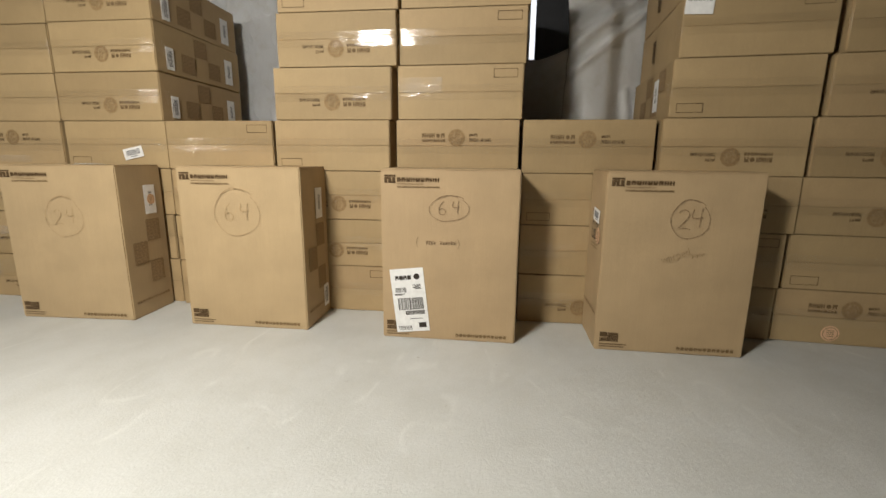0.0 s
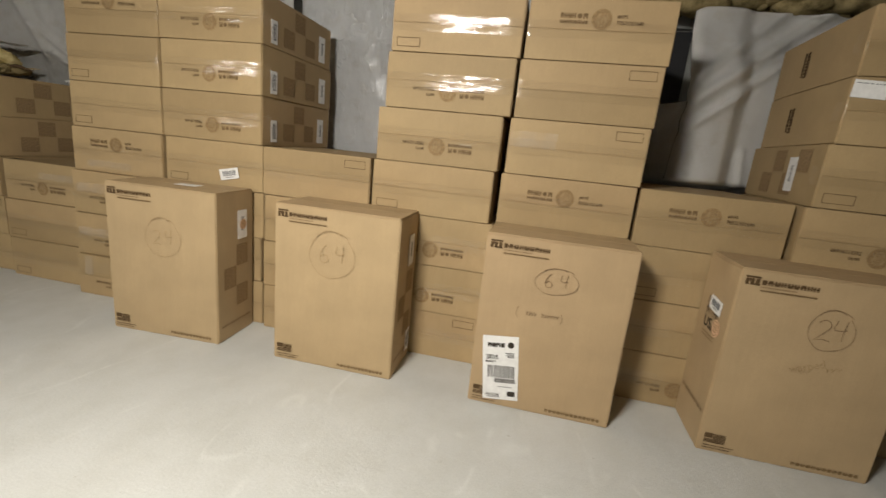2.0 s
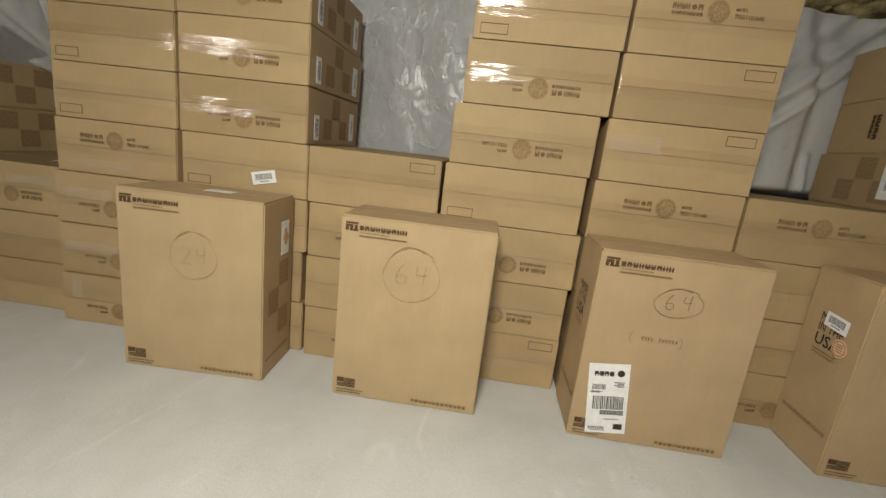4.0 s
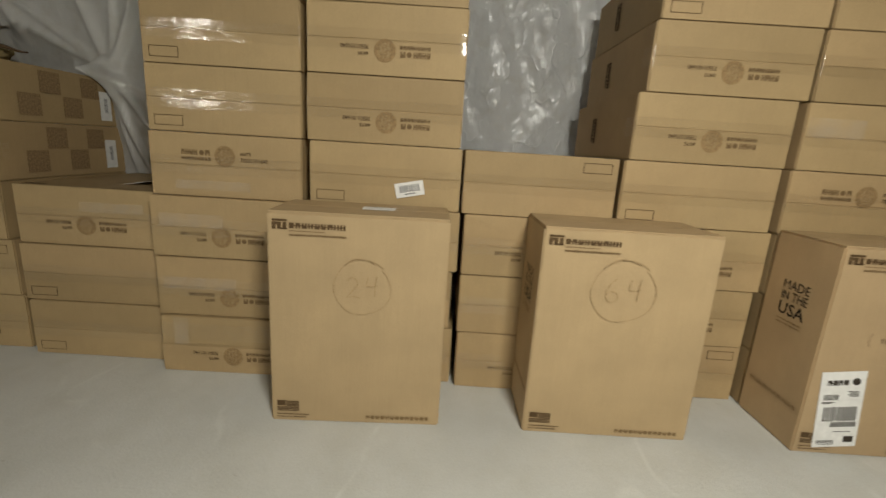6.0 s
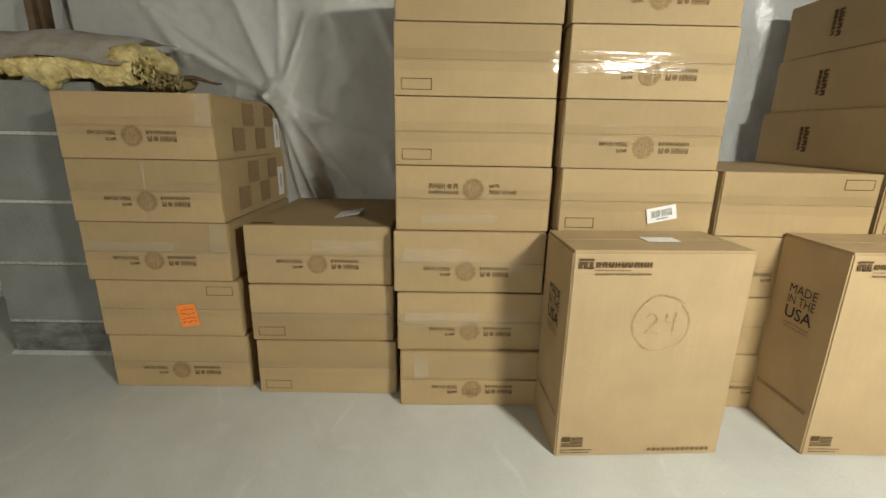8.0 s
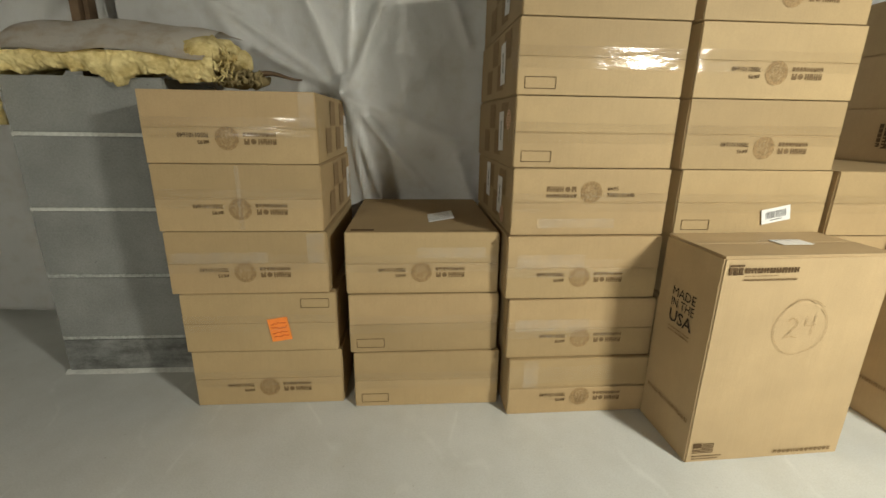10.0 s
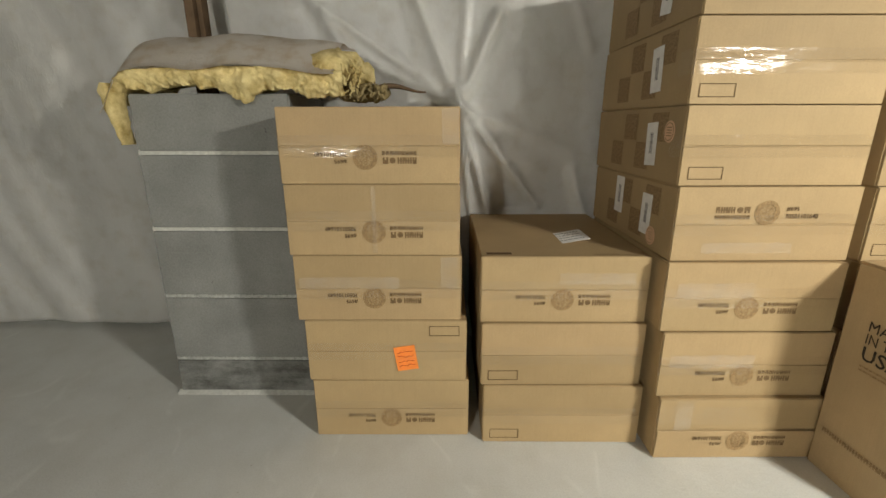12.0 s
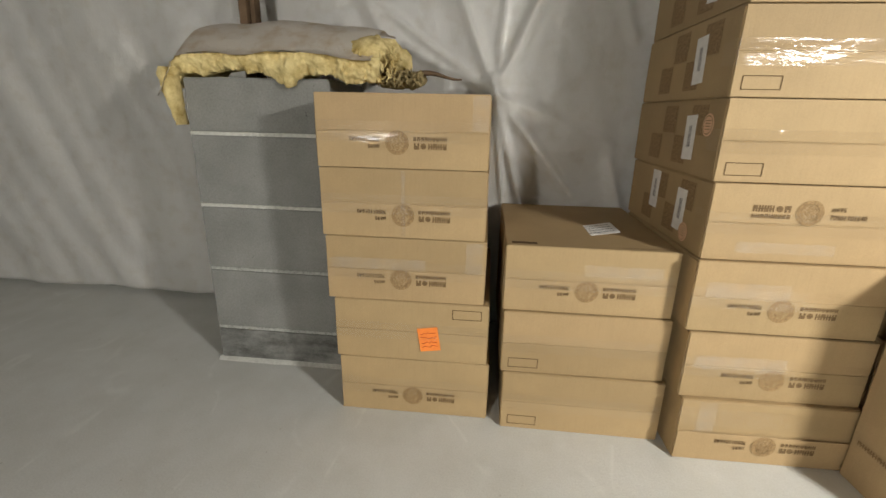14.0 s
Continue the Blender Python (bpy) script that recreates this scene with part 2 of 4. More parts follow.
def glyph_row(bm, u0, u1, v0, v1, k, rng, fill=0.78):
    """A worn run of notched ink blocks on a thin joining line, standing for a row of writing that is not lettered."""
    w, h = (u1 - u0) / k, v1 - v0
    edges, full = [u0], []
    for i in range(k):
        a, b = u0 + i * w, u0 + (i + rng.uniform(fill - 0.06, fill + 0.08)) * w
        kind = rng.randrange(4)
        edges += [a + (b - a) * 0.36, a + (b - a) * 0.66, b, a + w]
        full += [(0, 1, 2), ((0, 1), (1, 2), (0, 1, 2), (1,))[kind], (0, 1, 2), (1,)]
    edges.pop()
    full.pop()
    cols = [[bm.verts.new((u, -0.0006, v0 + h * f)) for f in (0, 0.40, 0.60, 1)] for u in edges]
    for rows, a, c in zip(full, cols, cols[1:]):
        for q in rows:
            bm.faces.new((a[q], c[q], c[q + 1], a[q + 1]))
    return bm


# ---- the large structure ----
X0, X1, Y0, Y1, TOP = -8.6, 3.4, -3.2, 3.30, 2.12

bm = bmesh.new()
slab(bm, X0 - 0.2, Y0 - 0.2, -0.2, X1 + 0.2, Y1 + 0.2, 0)
floor = tagged(put("floor", mesh_of(bm, "floor", FLOOR)), "pale grey painted concrete floor, dusty and scuffed", "floor", kind="structure")

WX0, WX1, WZ0, WZ1 = 0.375, 0.69, 1.50, 1.97


def wall(name, x0, y0, x1, y1, label):
    bm = bmesh.new()
    slab(bm, x0, y0, 0, x1, y1, TOP + 0.188)
    return tagged(put(name, mesh_of(bm, name, BLOCK)), label, "wall", kind="structure")


bm = bmesh.new()
slab(bm, X0, Y1, 0, WX0, Y1 + 0.2, TOP + 0.188)
slab(bm, WX1, Y1, 0, X1, Y1 + 0.2, TOP + 0.188)
slab(bm, WX0, Y1, 0, WX1, Y1 + 0.2, WZ0)
slab(bm, WX0, Y1, WZ1, WX1, Y1 + 0.2, TOP + 0.188)
tagged(put("wall_north", mesh_of(bm, "wall_north", BLOCK)), "concrete block foundation wall behind hanging plastic", "wall", kind="structure")
wall("wall_west", X0 - 0.2, Y0, X0, Y1, "plain concrete block end wall")
wall("wall_east", X1, Y0, X1 + 0.2, Y1, "plain concrete block end wall")
bm = bmesh.new()
slab(bm, X0, Y0 - 0.2, 0, X1, Y0, TOP + 0.188)
tagged(put("wall_south", mesh_of(bm, "wall_south", BLOCK)), "plain concrete block wall behind the walkway", "wall", kind="structure")

bm = bmesh.new()
slab(bm, X0 - 0.2, Y0 - 0.2, TOP + 0.19, X1 + 0.2, Y1 + 0.2, TOP + 0.25)
x = X0 + 0.2
while x < X1 - 0.1:
    slab(bm, x, Y0 + 0.002, TOP, x + 0.045, Y1 - 0.002, TOP + 0.189)
    x += 0.45
tagged(put("ceiling", mesh_of(bm, "ceiling", WOOD)), "dark timber joists and boarding overhead", "ceiling", kind="structure")


def crease(x, z, x0, z0, x1, z1, width, height):
    """How far a straight crease from (x0, z0) to (x1, z1) lifts the sheet at (x, z)."""
    dx, dz = x1 - x0, z1 - z0
    t = min(1.15, max(-0.15, ((x - x0) * dx + (z - z0) * dz) / (dx * dx + dz * dz)))
    d = math.hypot(x - x0 - t * dx, z - z0 - t * dz)
    return -height * math.exp(-(d / width) ** 2)


def hanging_sheet(name, mat, x0, x1, z0, z1, yb, label, fold, seed, skip=None, ragged=0.02, step=0.025):
    """A loose plastic sheet with real folds hung against the wall; yb(x, z) is how far out it stands."""
    nx, nz = int((x1 - x0) / step), int((z1 - z0) / step)
    bm = bmesh.new()
    grid = []
    for j in range(nz + 1):
        row = []
        for i in range(nx + 1):
            x, z = x0 + (x1 - x0) * i / nx, z0 + (z1 - z0) * j / nz
            q = Vector((x * 1.6 + z * 0.35, z * 0.30, seed))
            y = yb(x, z) + fold * noise.noise(q * 2.0) + fold * 0.45 * noise.noise(Vector((x * 7 + z * 2.5, z * 1.6, seed + 5)))
            y += fold * 0.5 * abs(noise.noise(Vector((x * 2.4 - z * 2.2, z * 0.9 + x * 0.6, seed + 9))))
            y += 0.003 * noise.noise(Vector((x * 28, z * 22, seed)))
            dz = ragged * noise.noise(Vector((x * 3.1, seed, 0))) if j == 0 else 0
            row.append(bm.verts.new((x, y, z + dz)))
        grid.append(row)
    for j in range(nz):
        for i in range(nx):
            c = (grid[j][i].co + grid[j + 1][i + 1].co) / 2
            if skip and skip(c.x, c.z):
                continue
            bm.faces.new((grid[j][i], grid[j][i + 1], grid[j + 1][i + 1], grid[j + 1][i]))
    bmesh.ops.solidify(bm, geom=bm.faces[:], thickness=0.002)
    return tagged(put(name, mesh_of(bm, name, mat, True)), label, "plastic sheet", kind="structure")


hanging_sheet("wall_sheet_1", SHEET, X0 + 0.01, -4.62, 0.03, 2.1, lambda x, z: 3.215 - 0.03 * z,
              "white plastic vapour sheet hung on the wall", 0.05, 3.0)


def sheet_2_out(x, z):
    """Pulled tight to a gathered point beside the tall stack, from which creases run out."""
    y = 3.045 - 0.02 * z - 0.13 * math.exp(-((x + 3.22) / 0.26) ** 2) * min(1, max(0, (z - 0.78) / 0.25))
    kx, kz = -3.510, 1.285
    for ex, ez, width, height in ((-4.05, 1.66, 0.022, 0.030), (-3.90, 1.47, 0.018, 0.026), (-3.78, 1.95, 0.026, 0.030), (-3.36, 1.62, 0.030, 0.044), (-3.46, 1.98, 0.022, 0.022),
                                  (-3.15, 0.86, 0.020, 0.032), (-3.36, 0.78, 0.018, 0.036), (-3.44, 0.76, 0.014, 0.026), (-3.02, 1.10, 0.024, 0.014)):
        y += crease(x, z, kx, kz, ex, ez, width, height)
    y += crease(x, z, -2.93, 0.95, -2.86, 0.76, 0.030, 0.030)
    y += crease(x, z, -4.30, 1.95, -4.05, 1.55, 0.040, 0.040)
    y += crease(x, z, -3.10, 2.00, -2.92, 1.60, 0.030, 0.025)
    return y


def ease(f):
    f = min(1, max(0, f))
    return f * f * (3 - 2 * f)


def sheet_4_out(x, z):
    """The sheet bellies out over the low stack and is gathered up to the right in slanting folds."""
    left = 0.40 + 0.06 * ease((1.45 - z) / 0.4)
    out = 0.36 * ease((x - left) / 0.26) * ease((z - 1.0) / 0.05) * (1 - 0.45 * ease((z - 1.50) / 0.45))
    y = 3.13 - out * (1 - 0.30 * ease((x - 0.82) / 0.12) - 0.70 * ease((x - 1.3) / 0.4))
    y += crease(x, z, 1.24, 1.96, 0.56, 1.42, 0.030, 0.050)
    y += crease(x, z, 1.26, 1.86, 0.66, 1.36, 0.020, 0.036)
    y += crease(x, z, 1.05, 1.97, 0.60, 1.58, 0.024, 0.026)
    y += crease(x, z, 0.97, 1.20, 1.00, 1.00, 0.020, 0.030)
    return y


hanging_sheet("wall_sheet_2", SHEET, -4.60, -1.90, 0.05, 2.1, sheet_2_out,
              "creased white plastic vapour sheet with glossy folds", 0.035, 11.0, step=0.0125)
hanging_sheet("wall_sheet_3", FOIL, -1.88, 0.20, 0.05, 2.1, lambda x, z: 3.08,
              "silvery crinkled plastic vapour sheet", 0.045, 23.0, step=0.016)
hanging_sheet("wall_sheet_4", SHEET, 0.60, X1 - 0.02, 0.05, 1.99, sheet_4_out,
              "white plastic vapour sheet pulled aside at the window", 0.04, 31.0, step=0.016)
hanging_sheet("wall_sheet_5", SHEET, 0.22, 0.598, 0.05, 1.47, sheet_4_out,
              "white plastic vapour sheet below the window", 0.05, 31.0)


# ---- cartons ----
W, H, D = 0.606, 0.2515, 0.76
rng = random.Random(4)


def carton_bodies():
    out = []
    for k in range(5):
        bm = bmesh.new()
        slab(bm, -W / 2 + 0.001, 0, 0.0005, W / 2 - 0.001, D, H - 0.001)
        bmesh.ops.subdivide_edges(bm, edges=bm.edges[:], cuts=5, use_grid_fill=True)
        for v in bm.verts:
            p = v.co * 4 + Vector((k * 9.1, 3, 1))
            if abs(abs(v.co.x) - W / 2) < 0.005:
                v.co.x += 0.002 * noise.noise(p)
            if v.co.y > 0.01:
                v.co.y += 0.006 * noise.noise(p * 1.3)
            elif abs(v.co.x) < W / 2 - 0.01:
                v.co.y += 0.0015 * noise.noise(p)
        es = [e for e in bm.edges if len(e.link_faces) == 2 and e.calc_face_angle(0) > 0.9]
        bmesh.ops.bevel(bm, geom=es, offset=0.0045, segments=2, affect="EDGES")
        out.append(mesh_of(bm, "body", KRAFT))
    return out


def carton_flap(k):
    """One closing flap on the front; its free edge is a little proud and uneven."""
    bm = bmesh.new()
    w, h = W / 2 - 0.004, H / 2 - 0.0022
    slab(bm, -w, -0.0028, 0.002, w, -0.0002, h)
    bmesh.ops.subdivide_edges(bm, edges=[e for e in bm.edges if abs(e.verts[0].co.x - e.verts[1].co.x) > 0.1], cuts=7)
    for v in bm.verts:
        if v.co.z > h - 0.004:
            v.co.y -= 0.0003 + 0.0008 * noise.noise(Vector((v.co.x * 6, k * 7.7, 0)))
            v.co.z += 0.0012 * noise.noise(Vector((v.co.x * 9, k * 3.1, 4)))
    es = [e for e in bm.edges if len(e.link_faces) == 2 and e.calc_face_angle(0) > 0.9]
    bmesh.ops.bevel(bm, geom=es, offset=0.0012, segments=1, affect="EDGES")
    return mesh_of(bm, "flap", KRAFT)


def carton_tape(k, h=0.072):
    """A strip of clear tape over the seam, turned back along both sides."""
    bm = bmesh.new()
    rows = []
    n = 26
    turn = [(-math.cos(a) * 0.010, 0.010 - math.sin(a) * 0.010) for a in (0.0, 0.4, 0.8, 1.2)]
    back = [(-W / 2 - 0.003, 0.075), (-W / 2 - 0.003, 0.04)] + [(-W / 2 + 0.007 + u, -0.0074 + v) for u, v in turn]
    pts = back + [(-W / 2 + 0.007 + (W - 0.014) * i / n, -0.0074) for i in range(n + 1)] + [(-u, v) for u, v in reversed(back)]
    for i, (x, y) in enumerate(pts):
        col = []
        for j in range(5):
            z = H / 2 - h / 2 + h * j / 4 + 0.003 * noise.noise(Vector((x * 3, k * 5, j if j in (0, 4) else 2)))
            yy = y + (0.0014 if j == 2 else 0) + (0.0022 * noise.noise(Vector((x * 11, j * 0.7, k * 4.3))) - 0.0005 if 0 < i < len(pts) - 1 else 0)
            col.append(bm.verts.new((x, yy, z)))
        rows.append(col)
    for a, b in zip(rows, rows[1:]):
        for j in range(4):
            bm.faces.new((a[j], b[j], b[j + 1], a[j + 1]))
    return mesh_of(bm, "tape", TAPE, True)


BODIES = carton_bodies()
FLAPS = [carton_flap(k) for k in range(4)]
TAPES = [carton_tape(k) for k in range(5)]


def emblem_mesh(r=0.041):
    bm = bmesh.new()
    ribbon(bm, arc(0, 0, r * 0.97, r * 0.97, 0, 360, 28), 0.003)
    ribbon(bm, arc(0, 0, r * 0.80, r * 0.80, 0, 360, 28), 0.010)
    g = random.Random(8)
    for i in range(13):
        v = -r * 0.62 + r * 1.24 * i / 12
        half = math.sqrt(max(0, (r * 0.68) ** 2 - v * v))
        u = -half
        while u < half:
            w = g.uniform(0.005, 0.016)
            face_rect(bm, u, v, min(u + w, half), v + 0.0032)
            u += w + g.uniform(0.002, 0.008)
    return mesh_of(bm, "printed_emblem", INK_FAINT)


def name_mesh():
    bm = bmesh.new()
    g = random.Random(3)
    glyph_row(bm, -0.060, 0.006, 0.000, 0.021, 4, g, 0.80)
    glyph_row(bm, 0.034, 0.058, 0.000, 0.021, 1, g, 0.8)
    bmesh.ops.create_cone(bm, cap_ends=True, segments=14, radius1=0.010, radius2=0.010, depth=0.0006,
                          matrix=Matrix.Translation((0.020, -0.0003, 0.010)) @ Matrix.Rotation(radians(90), 4, "X"))
    glyph_row(bm, -0.060, 0.058, -0.021, -0.007, 9, g, 0.74)
    return mesh_of(bm, "printed_name", INK_MID)


def outline_mesh(w=0.112, h=0.040, t=0.0022):
    bm = bmesh.new()
    face_rect(bm, -w / 2, -h / 2, w / 2, -h / 2 + t)
    face_rect(bm, -w / 2, h / 2 - t, w / 2, h / 2)
    face_rect(bm, -w / 2, -h / 2 + t, -w / 2 + t, h / 2 - t)
    face_rect(bm, w / 2 - t, -h / 2 + t, w / 2, h / 2 - t)
    return mesh_of(bm, "printed_outline", INK)


EMBLEM, NAME, OUTLINE = emblem_mesh(), name_mesh(), outline_mesh()
NUM1 = text_mesh("#695", 0.042, 0.015, INK, "printed_number")
NUM2 = text_mesh("70501101640", 0.108, 0.017, INK, "printed_number")


def square_mesh(w=0.112, h=0.098):
    """One dull printed square, a block of close lines."""
    bm = bmesh.new()
    g = random.Random(5)
    slab(bm, -w / 2, -0.0004, -h / 2, w / 2, 0, h / 2)
    for i in range(4):
        face_rect(bm, -w / 2 - 0.002, -h / 2 + i * h / 4, w / 2 + 0.002 - g.uniform(0, 0.008), -h / 2 + i * h / 4 + h * 0.17, 0.0008)
    return mesh_of(bm, "printed_square", SIDE_INK)


def side_text_mesh():
    bm = bmesh.new()
    g = random.Random(15)
    glyph_row(bm, -0.06, 0.06, 0.0, 0.028, 4, g, 0.85)
    glyph_row(bm, -0.06, 0.05, -0.028, -0.008, 5, g, 0.85)
    return mesh_of(bm, "side_lettering", INK)


def barcode_label(w, h, seed, lines=3, bars=True):
    """A paper label (its sheet and its ink as two meshes)."""
    bm = bmesh.new()
    slab(bm, -w / 2, -0.0012, -h / 2, w / 2, 0, h / 2)
    paper = mesh_of(bm, "paper", PAPER)
    bm = bmesh.new()
    g = random.Random(seed)
    if bars:
        u = -w * 0.36
        while u < w * 0.36:
            b = g.uniform(0.0012, 0.004)
            slab(bm, u, -0.0018, -h * 0.18, u + b, -0.001, h * 0.30)
            u += b + g.uniform(0.0012, 0.003)
        slab(bm, -w * 0.2, -0.0018, -h * 0.34, w * 0.2, -0.001, -h * 0.27)
    else:
        for i in range(lines):
            v = h * (0.32 - 0.62 * i / max(1, lines - 1))
            u = -w * 0.42
            while u < w * 0.40:
                b = g.uniform(0.006, 0.02)
                slab(bm, u, -0.0018, v - h * 0.022, min(u + b, w * 0.42), -0.001, v + h * 0.022)
                u += b + 0.004
    return paper, mesh_of(bm, "label_print", LABEL_INK)


def side_label(w=0.078, h=0.15):
    """A tall paper label with a narrow bar code running up its middle."""
    bm = bmesh.new()
    slab(bm, -w / 2, -0.0012, -h / 2, w / 2, 0, h / 2)
    paper = mesh_of(bm, "paper", PAPER)
    bm = bmesh.new()
    g = random.Random(44)
    v = -h * 0.22
    while v < h * 0.26:
        b = g.uniform(0.001, 0.003)
        slab(bm, -w * 0.12, -0.0018, v, w * 0.16, -0.001, v + b)
        v += b + g.uniform(0.001, 0.0025)
    return paper, mesh_of(bm, "label_print", LABEL_INK)


SQUARE, SIDE_TEXT = square_mesh(), side_text_mesh()
LAB_SMALL = barcode_label(0.115, 0.058, 1)
LAB_SIDE = side_label()
LAB_TOP = barcode_label(0.19, 0.16, 3, 4, False)
LAB_BLANK = barcode_label(0.116, 0.064, 6, 1, False)


def stick(thing, lab, m, label="white barcode label"):
    p = put("label", lab[0], thing, m, label)
    put("label_print", lab[1], p)
    return p


def disc_sticker(thing, r, m, mat, label):
    bm = bmesh.new()
    bmesh.ops.create_cone(bm, cap_ends=True, segments=24, radius1=r, radius2=r, depth=0.0012, matrix=Matrix.Rotation(radians(90), 4, "X"))
    p = part("round_sticker", bm, mat, thing, label)
    p.matrix_basis = m
    bm = bmesh.new()
    ribbon(bm, arc(0, 0, r * 0.8, r * 0.8, 0, 360, 20), r * 0.08, 0.0016)
    for i in range(4):
        face_rect(bm, -r * 0.4, -r * 0.4 + i * r * 0.25, r * 0.4, -r * 0.4 + i * r * 0.25 + r * 0.08, 0.0016)
    part("sticker_print", bm, INK_FAINT, p)
    return p


count = 0


def carton(x, y, z, yaw, face, sides="", label=""):
    """A kraft carton lying on its side, closing flaps to the front. x, y: its front lower left corner."""
    global count
    count += 1
    k = rng.randrange(1000)
    e = new("cardboard_box")
    e.empty_display_size = 0.1
    turn = pose(0, 0, 0, 0, 0, yaw)
    mid = turn @ Vector((W / 2, 0, 0))
    e.matrix_basis = pose(x + mid.x, y + mid.y, z, 0, 0, yaw)
    put("body", BODIES[k % 5], e)
    put("flap", FLAPS[k % 4], e)
    put("flap", FLAPS[(k // 5) % 4], e, pose(0, 0, H, 0, 180, 0))
    put("tape", TAPES[(k // 3) % 5], e, None, "shiny clear packing tape")
    half = pose(0, -0.0043, 0) if face[1] == "1" else pose(0, -0.0043, H, 0, 180, 0)
    if face[0] == "T":
        v = 0.165 + rng.uniform(-0.006, 0.006)
        u = rng.uniform(-0.012, 0.012)
        put("printed_emblem", EMBLEM, e, half @ pose(u + 0.003, 0, v))
        put("printed_name", NAME, e, half @ pose(u - 0.108, 0, v))
        put("printed_number", NUM1, e, half @ pose(u + 0.085, 0, v + 0.013))
        put("printed_number", NUM2, e, half @ pose(u + 0.118, 0, v - 0.011))
    elif face[0] == "R":
        put("printed_outline", OUTLINE, e, half @ pose(W / 2 - 0.085, 0, H - 0.042))
    for s in sides:
        right = s in "rRq"
        base = pose(W / 2 + 0.0018, 0, 0, 0, 0, 90) if right else pose(-W / 2 - 0.0018, D, 0, 0, 0, -90)
        if s in "rlq":
            for u, v in ((0.25, 0.078), (0.365, 0.184), (0.485, 0.080), (0.60, 0.184))[:3 if s == "r" else 4]:
                put("printed_square", SQUARE, e, base @ pose(u - (0.04 if s == "q" else 0), 0, v))
            if right:
                stick(e, LAB_SIDE, base @ pose(0.63 if s == "r" else 0.658, -0.001, 0.105))
                if s == "r":
                    stick(e, LAB_SMALL, base @ pose(0.10, -0.001, 0.08, 0, 90, 0))
            else:
                stick(e, LAB_SIDE, base @ pose(D - 0.22 + rng.uniform(-0.03, 0.03), -0.001, 0.125, 0, rng.uniform(-5, 5), 0))
        else:
            put("side_lettering", SIDE_TEXT, e, base @ pose(0.30, 0, 0.12, 0, 90, 0))
    tagged(e, label or "closed brown kraft cardboard carton sealed with clear tape", "cardboard box", "stacked cartons")
    return e


# stacks: left edges from the bottom box up, front line, turn, faces, exposed sides
STACKS = [
    ((-4.085, -4.096, -4.118, -4.125, -4.127), (2.247, 2.246, 2.246, 2.244, 2.242), 0.6, "T0 R1 T0 T0 T0", {3: "q", 4: "q"}),
    ((-3.428, -3.440, -3.446), (2.212, 2.218, 2.234), 0.5, "R0 R0 T0", {}),
    ((-2.800, -2.812, -2.826, -2.818, -2.820, -2.822, -2.816), (2.131, 2.150, 2.163, 2.180, 2.192, 2.196, 2.198), 0.6, "T0 T0 T0 T1 R0 R0 T1", {3: "l", 4: "l", 5: "l", 6: "l"}),
    ((-2.172, -2.189, -2.172, -2.180, -2.190, -2.190, -2.194), (2.170, 2.172, 2.176, 2.180, 2.182, 2.184, 2.184), 0.0, "T0 T0 T0 R0 T0 T0 T0", {4: "r", 5: "r", 6: "r"}),
    ((-1.546, -1.552, -1.551, -1.565), (2.145, 2.150, 2.158, 2.166), -0.6, "T0 R1 T0 R1", {}),
    ((-0.928, -0.934, -0.922, -0.944, -0.934, -0.905, -0.895), (2.168, 2.160, 2.158, 2.152, 2.150, 2.154, 2.156), -0.4, "R1 T0 T0 R0 T0 T0 R0", {4: "L", 5: "L", 6: "L"}),
    ((-0.300, -0.300, -0.302, -0.305, -0.296, -0.286, -0.276), (2.140, 2.140, 2.142, 2.143, 2.146, 2.150, 2.150), -0.9, "T0 R1 T0 T1 R1 R1 T1", {}),
    ((0.322, 0.320, 0.320, 0.316), (2.122, 2.126, 2.130, 2.132), -0.4, "T0 R1 R0 T1", {}),
    ((0.895, 0.905, 0.930, 0.933, 0.952, 0.970, 0.978), (2.085, 2.085, 2.085, 2.085, 2.088, 2.090, 2.090), -5.2, "T0 R1 T0 T0 R0 R1 T0", {4: "l", 5: "L", 6: "L"}),
    ((1.490, 1.508, 1.516, 1.538, 1.566, 1.596, 1.606), (2.042, 2.040, 2.036, 2.036, 2.036, 2.036, 2.036), -5.0, "T1 R0 T0 T0 T0 R1 T0", {}),
]
BOXES = {}
for si, (xs, ys, yaw, faces, sides) in enumerate(STACKS):
    for r, (bx, by, f) in enumerate(zip(xs, ys, faces.split())):
        BOXES[si, r] = carton(bx, by, r * 0.2518, yaw + rng.uniform(-0.5, 0.5), f, sides.get(r, ""))

for r in range(7):
    BOXES[8, r].scale.x = 0.972
    BOXES[8, r].location.x -= 0.008

# the lowest box of one stack has a flap that has come loose
loose = BOXES[2, 0]
for o in loose.children:
    if o.name.startswith("flap") and o.matrix_basis.translation.z < 0.01:
        o.matrix_basis = pose(0, -0.0005, 0, 3.6, 0, 0)
    elif o.name.startswith("printed"):
        o.matrix_basis = pose(0, -0.0065, 0) @ o.matrix_basis
    elif o.name.startswith("tape"):
        o.matrix_basis = pose(0, 0, 0.062)
tagged(loose, "brown kraft carton with a loose lower front flap")

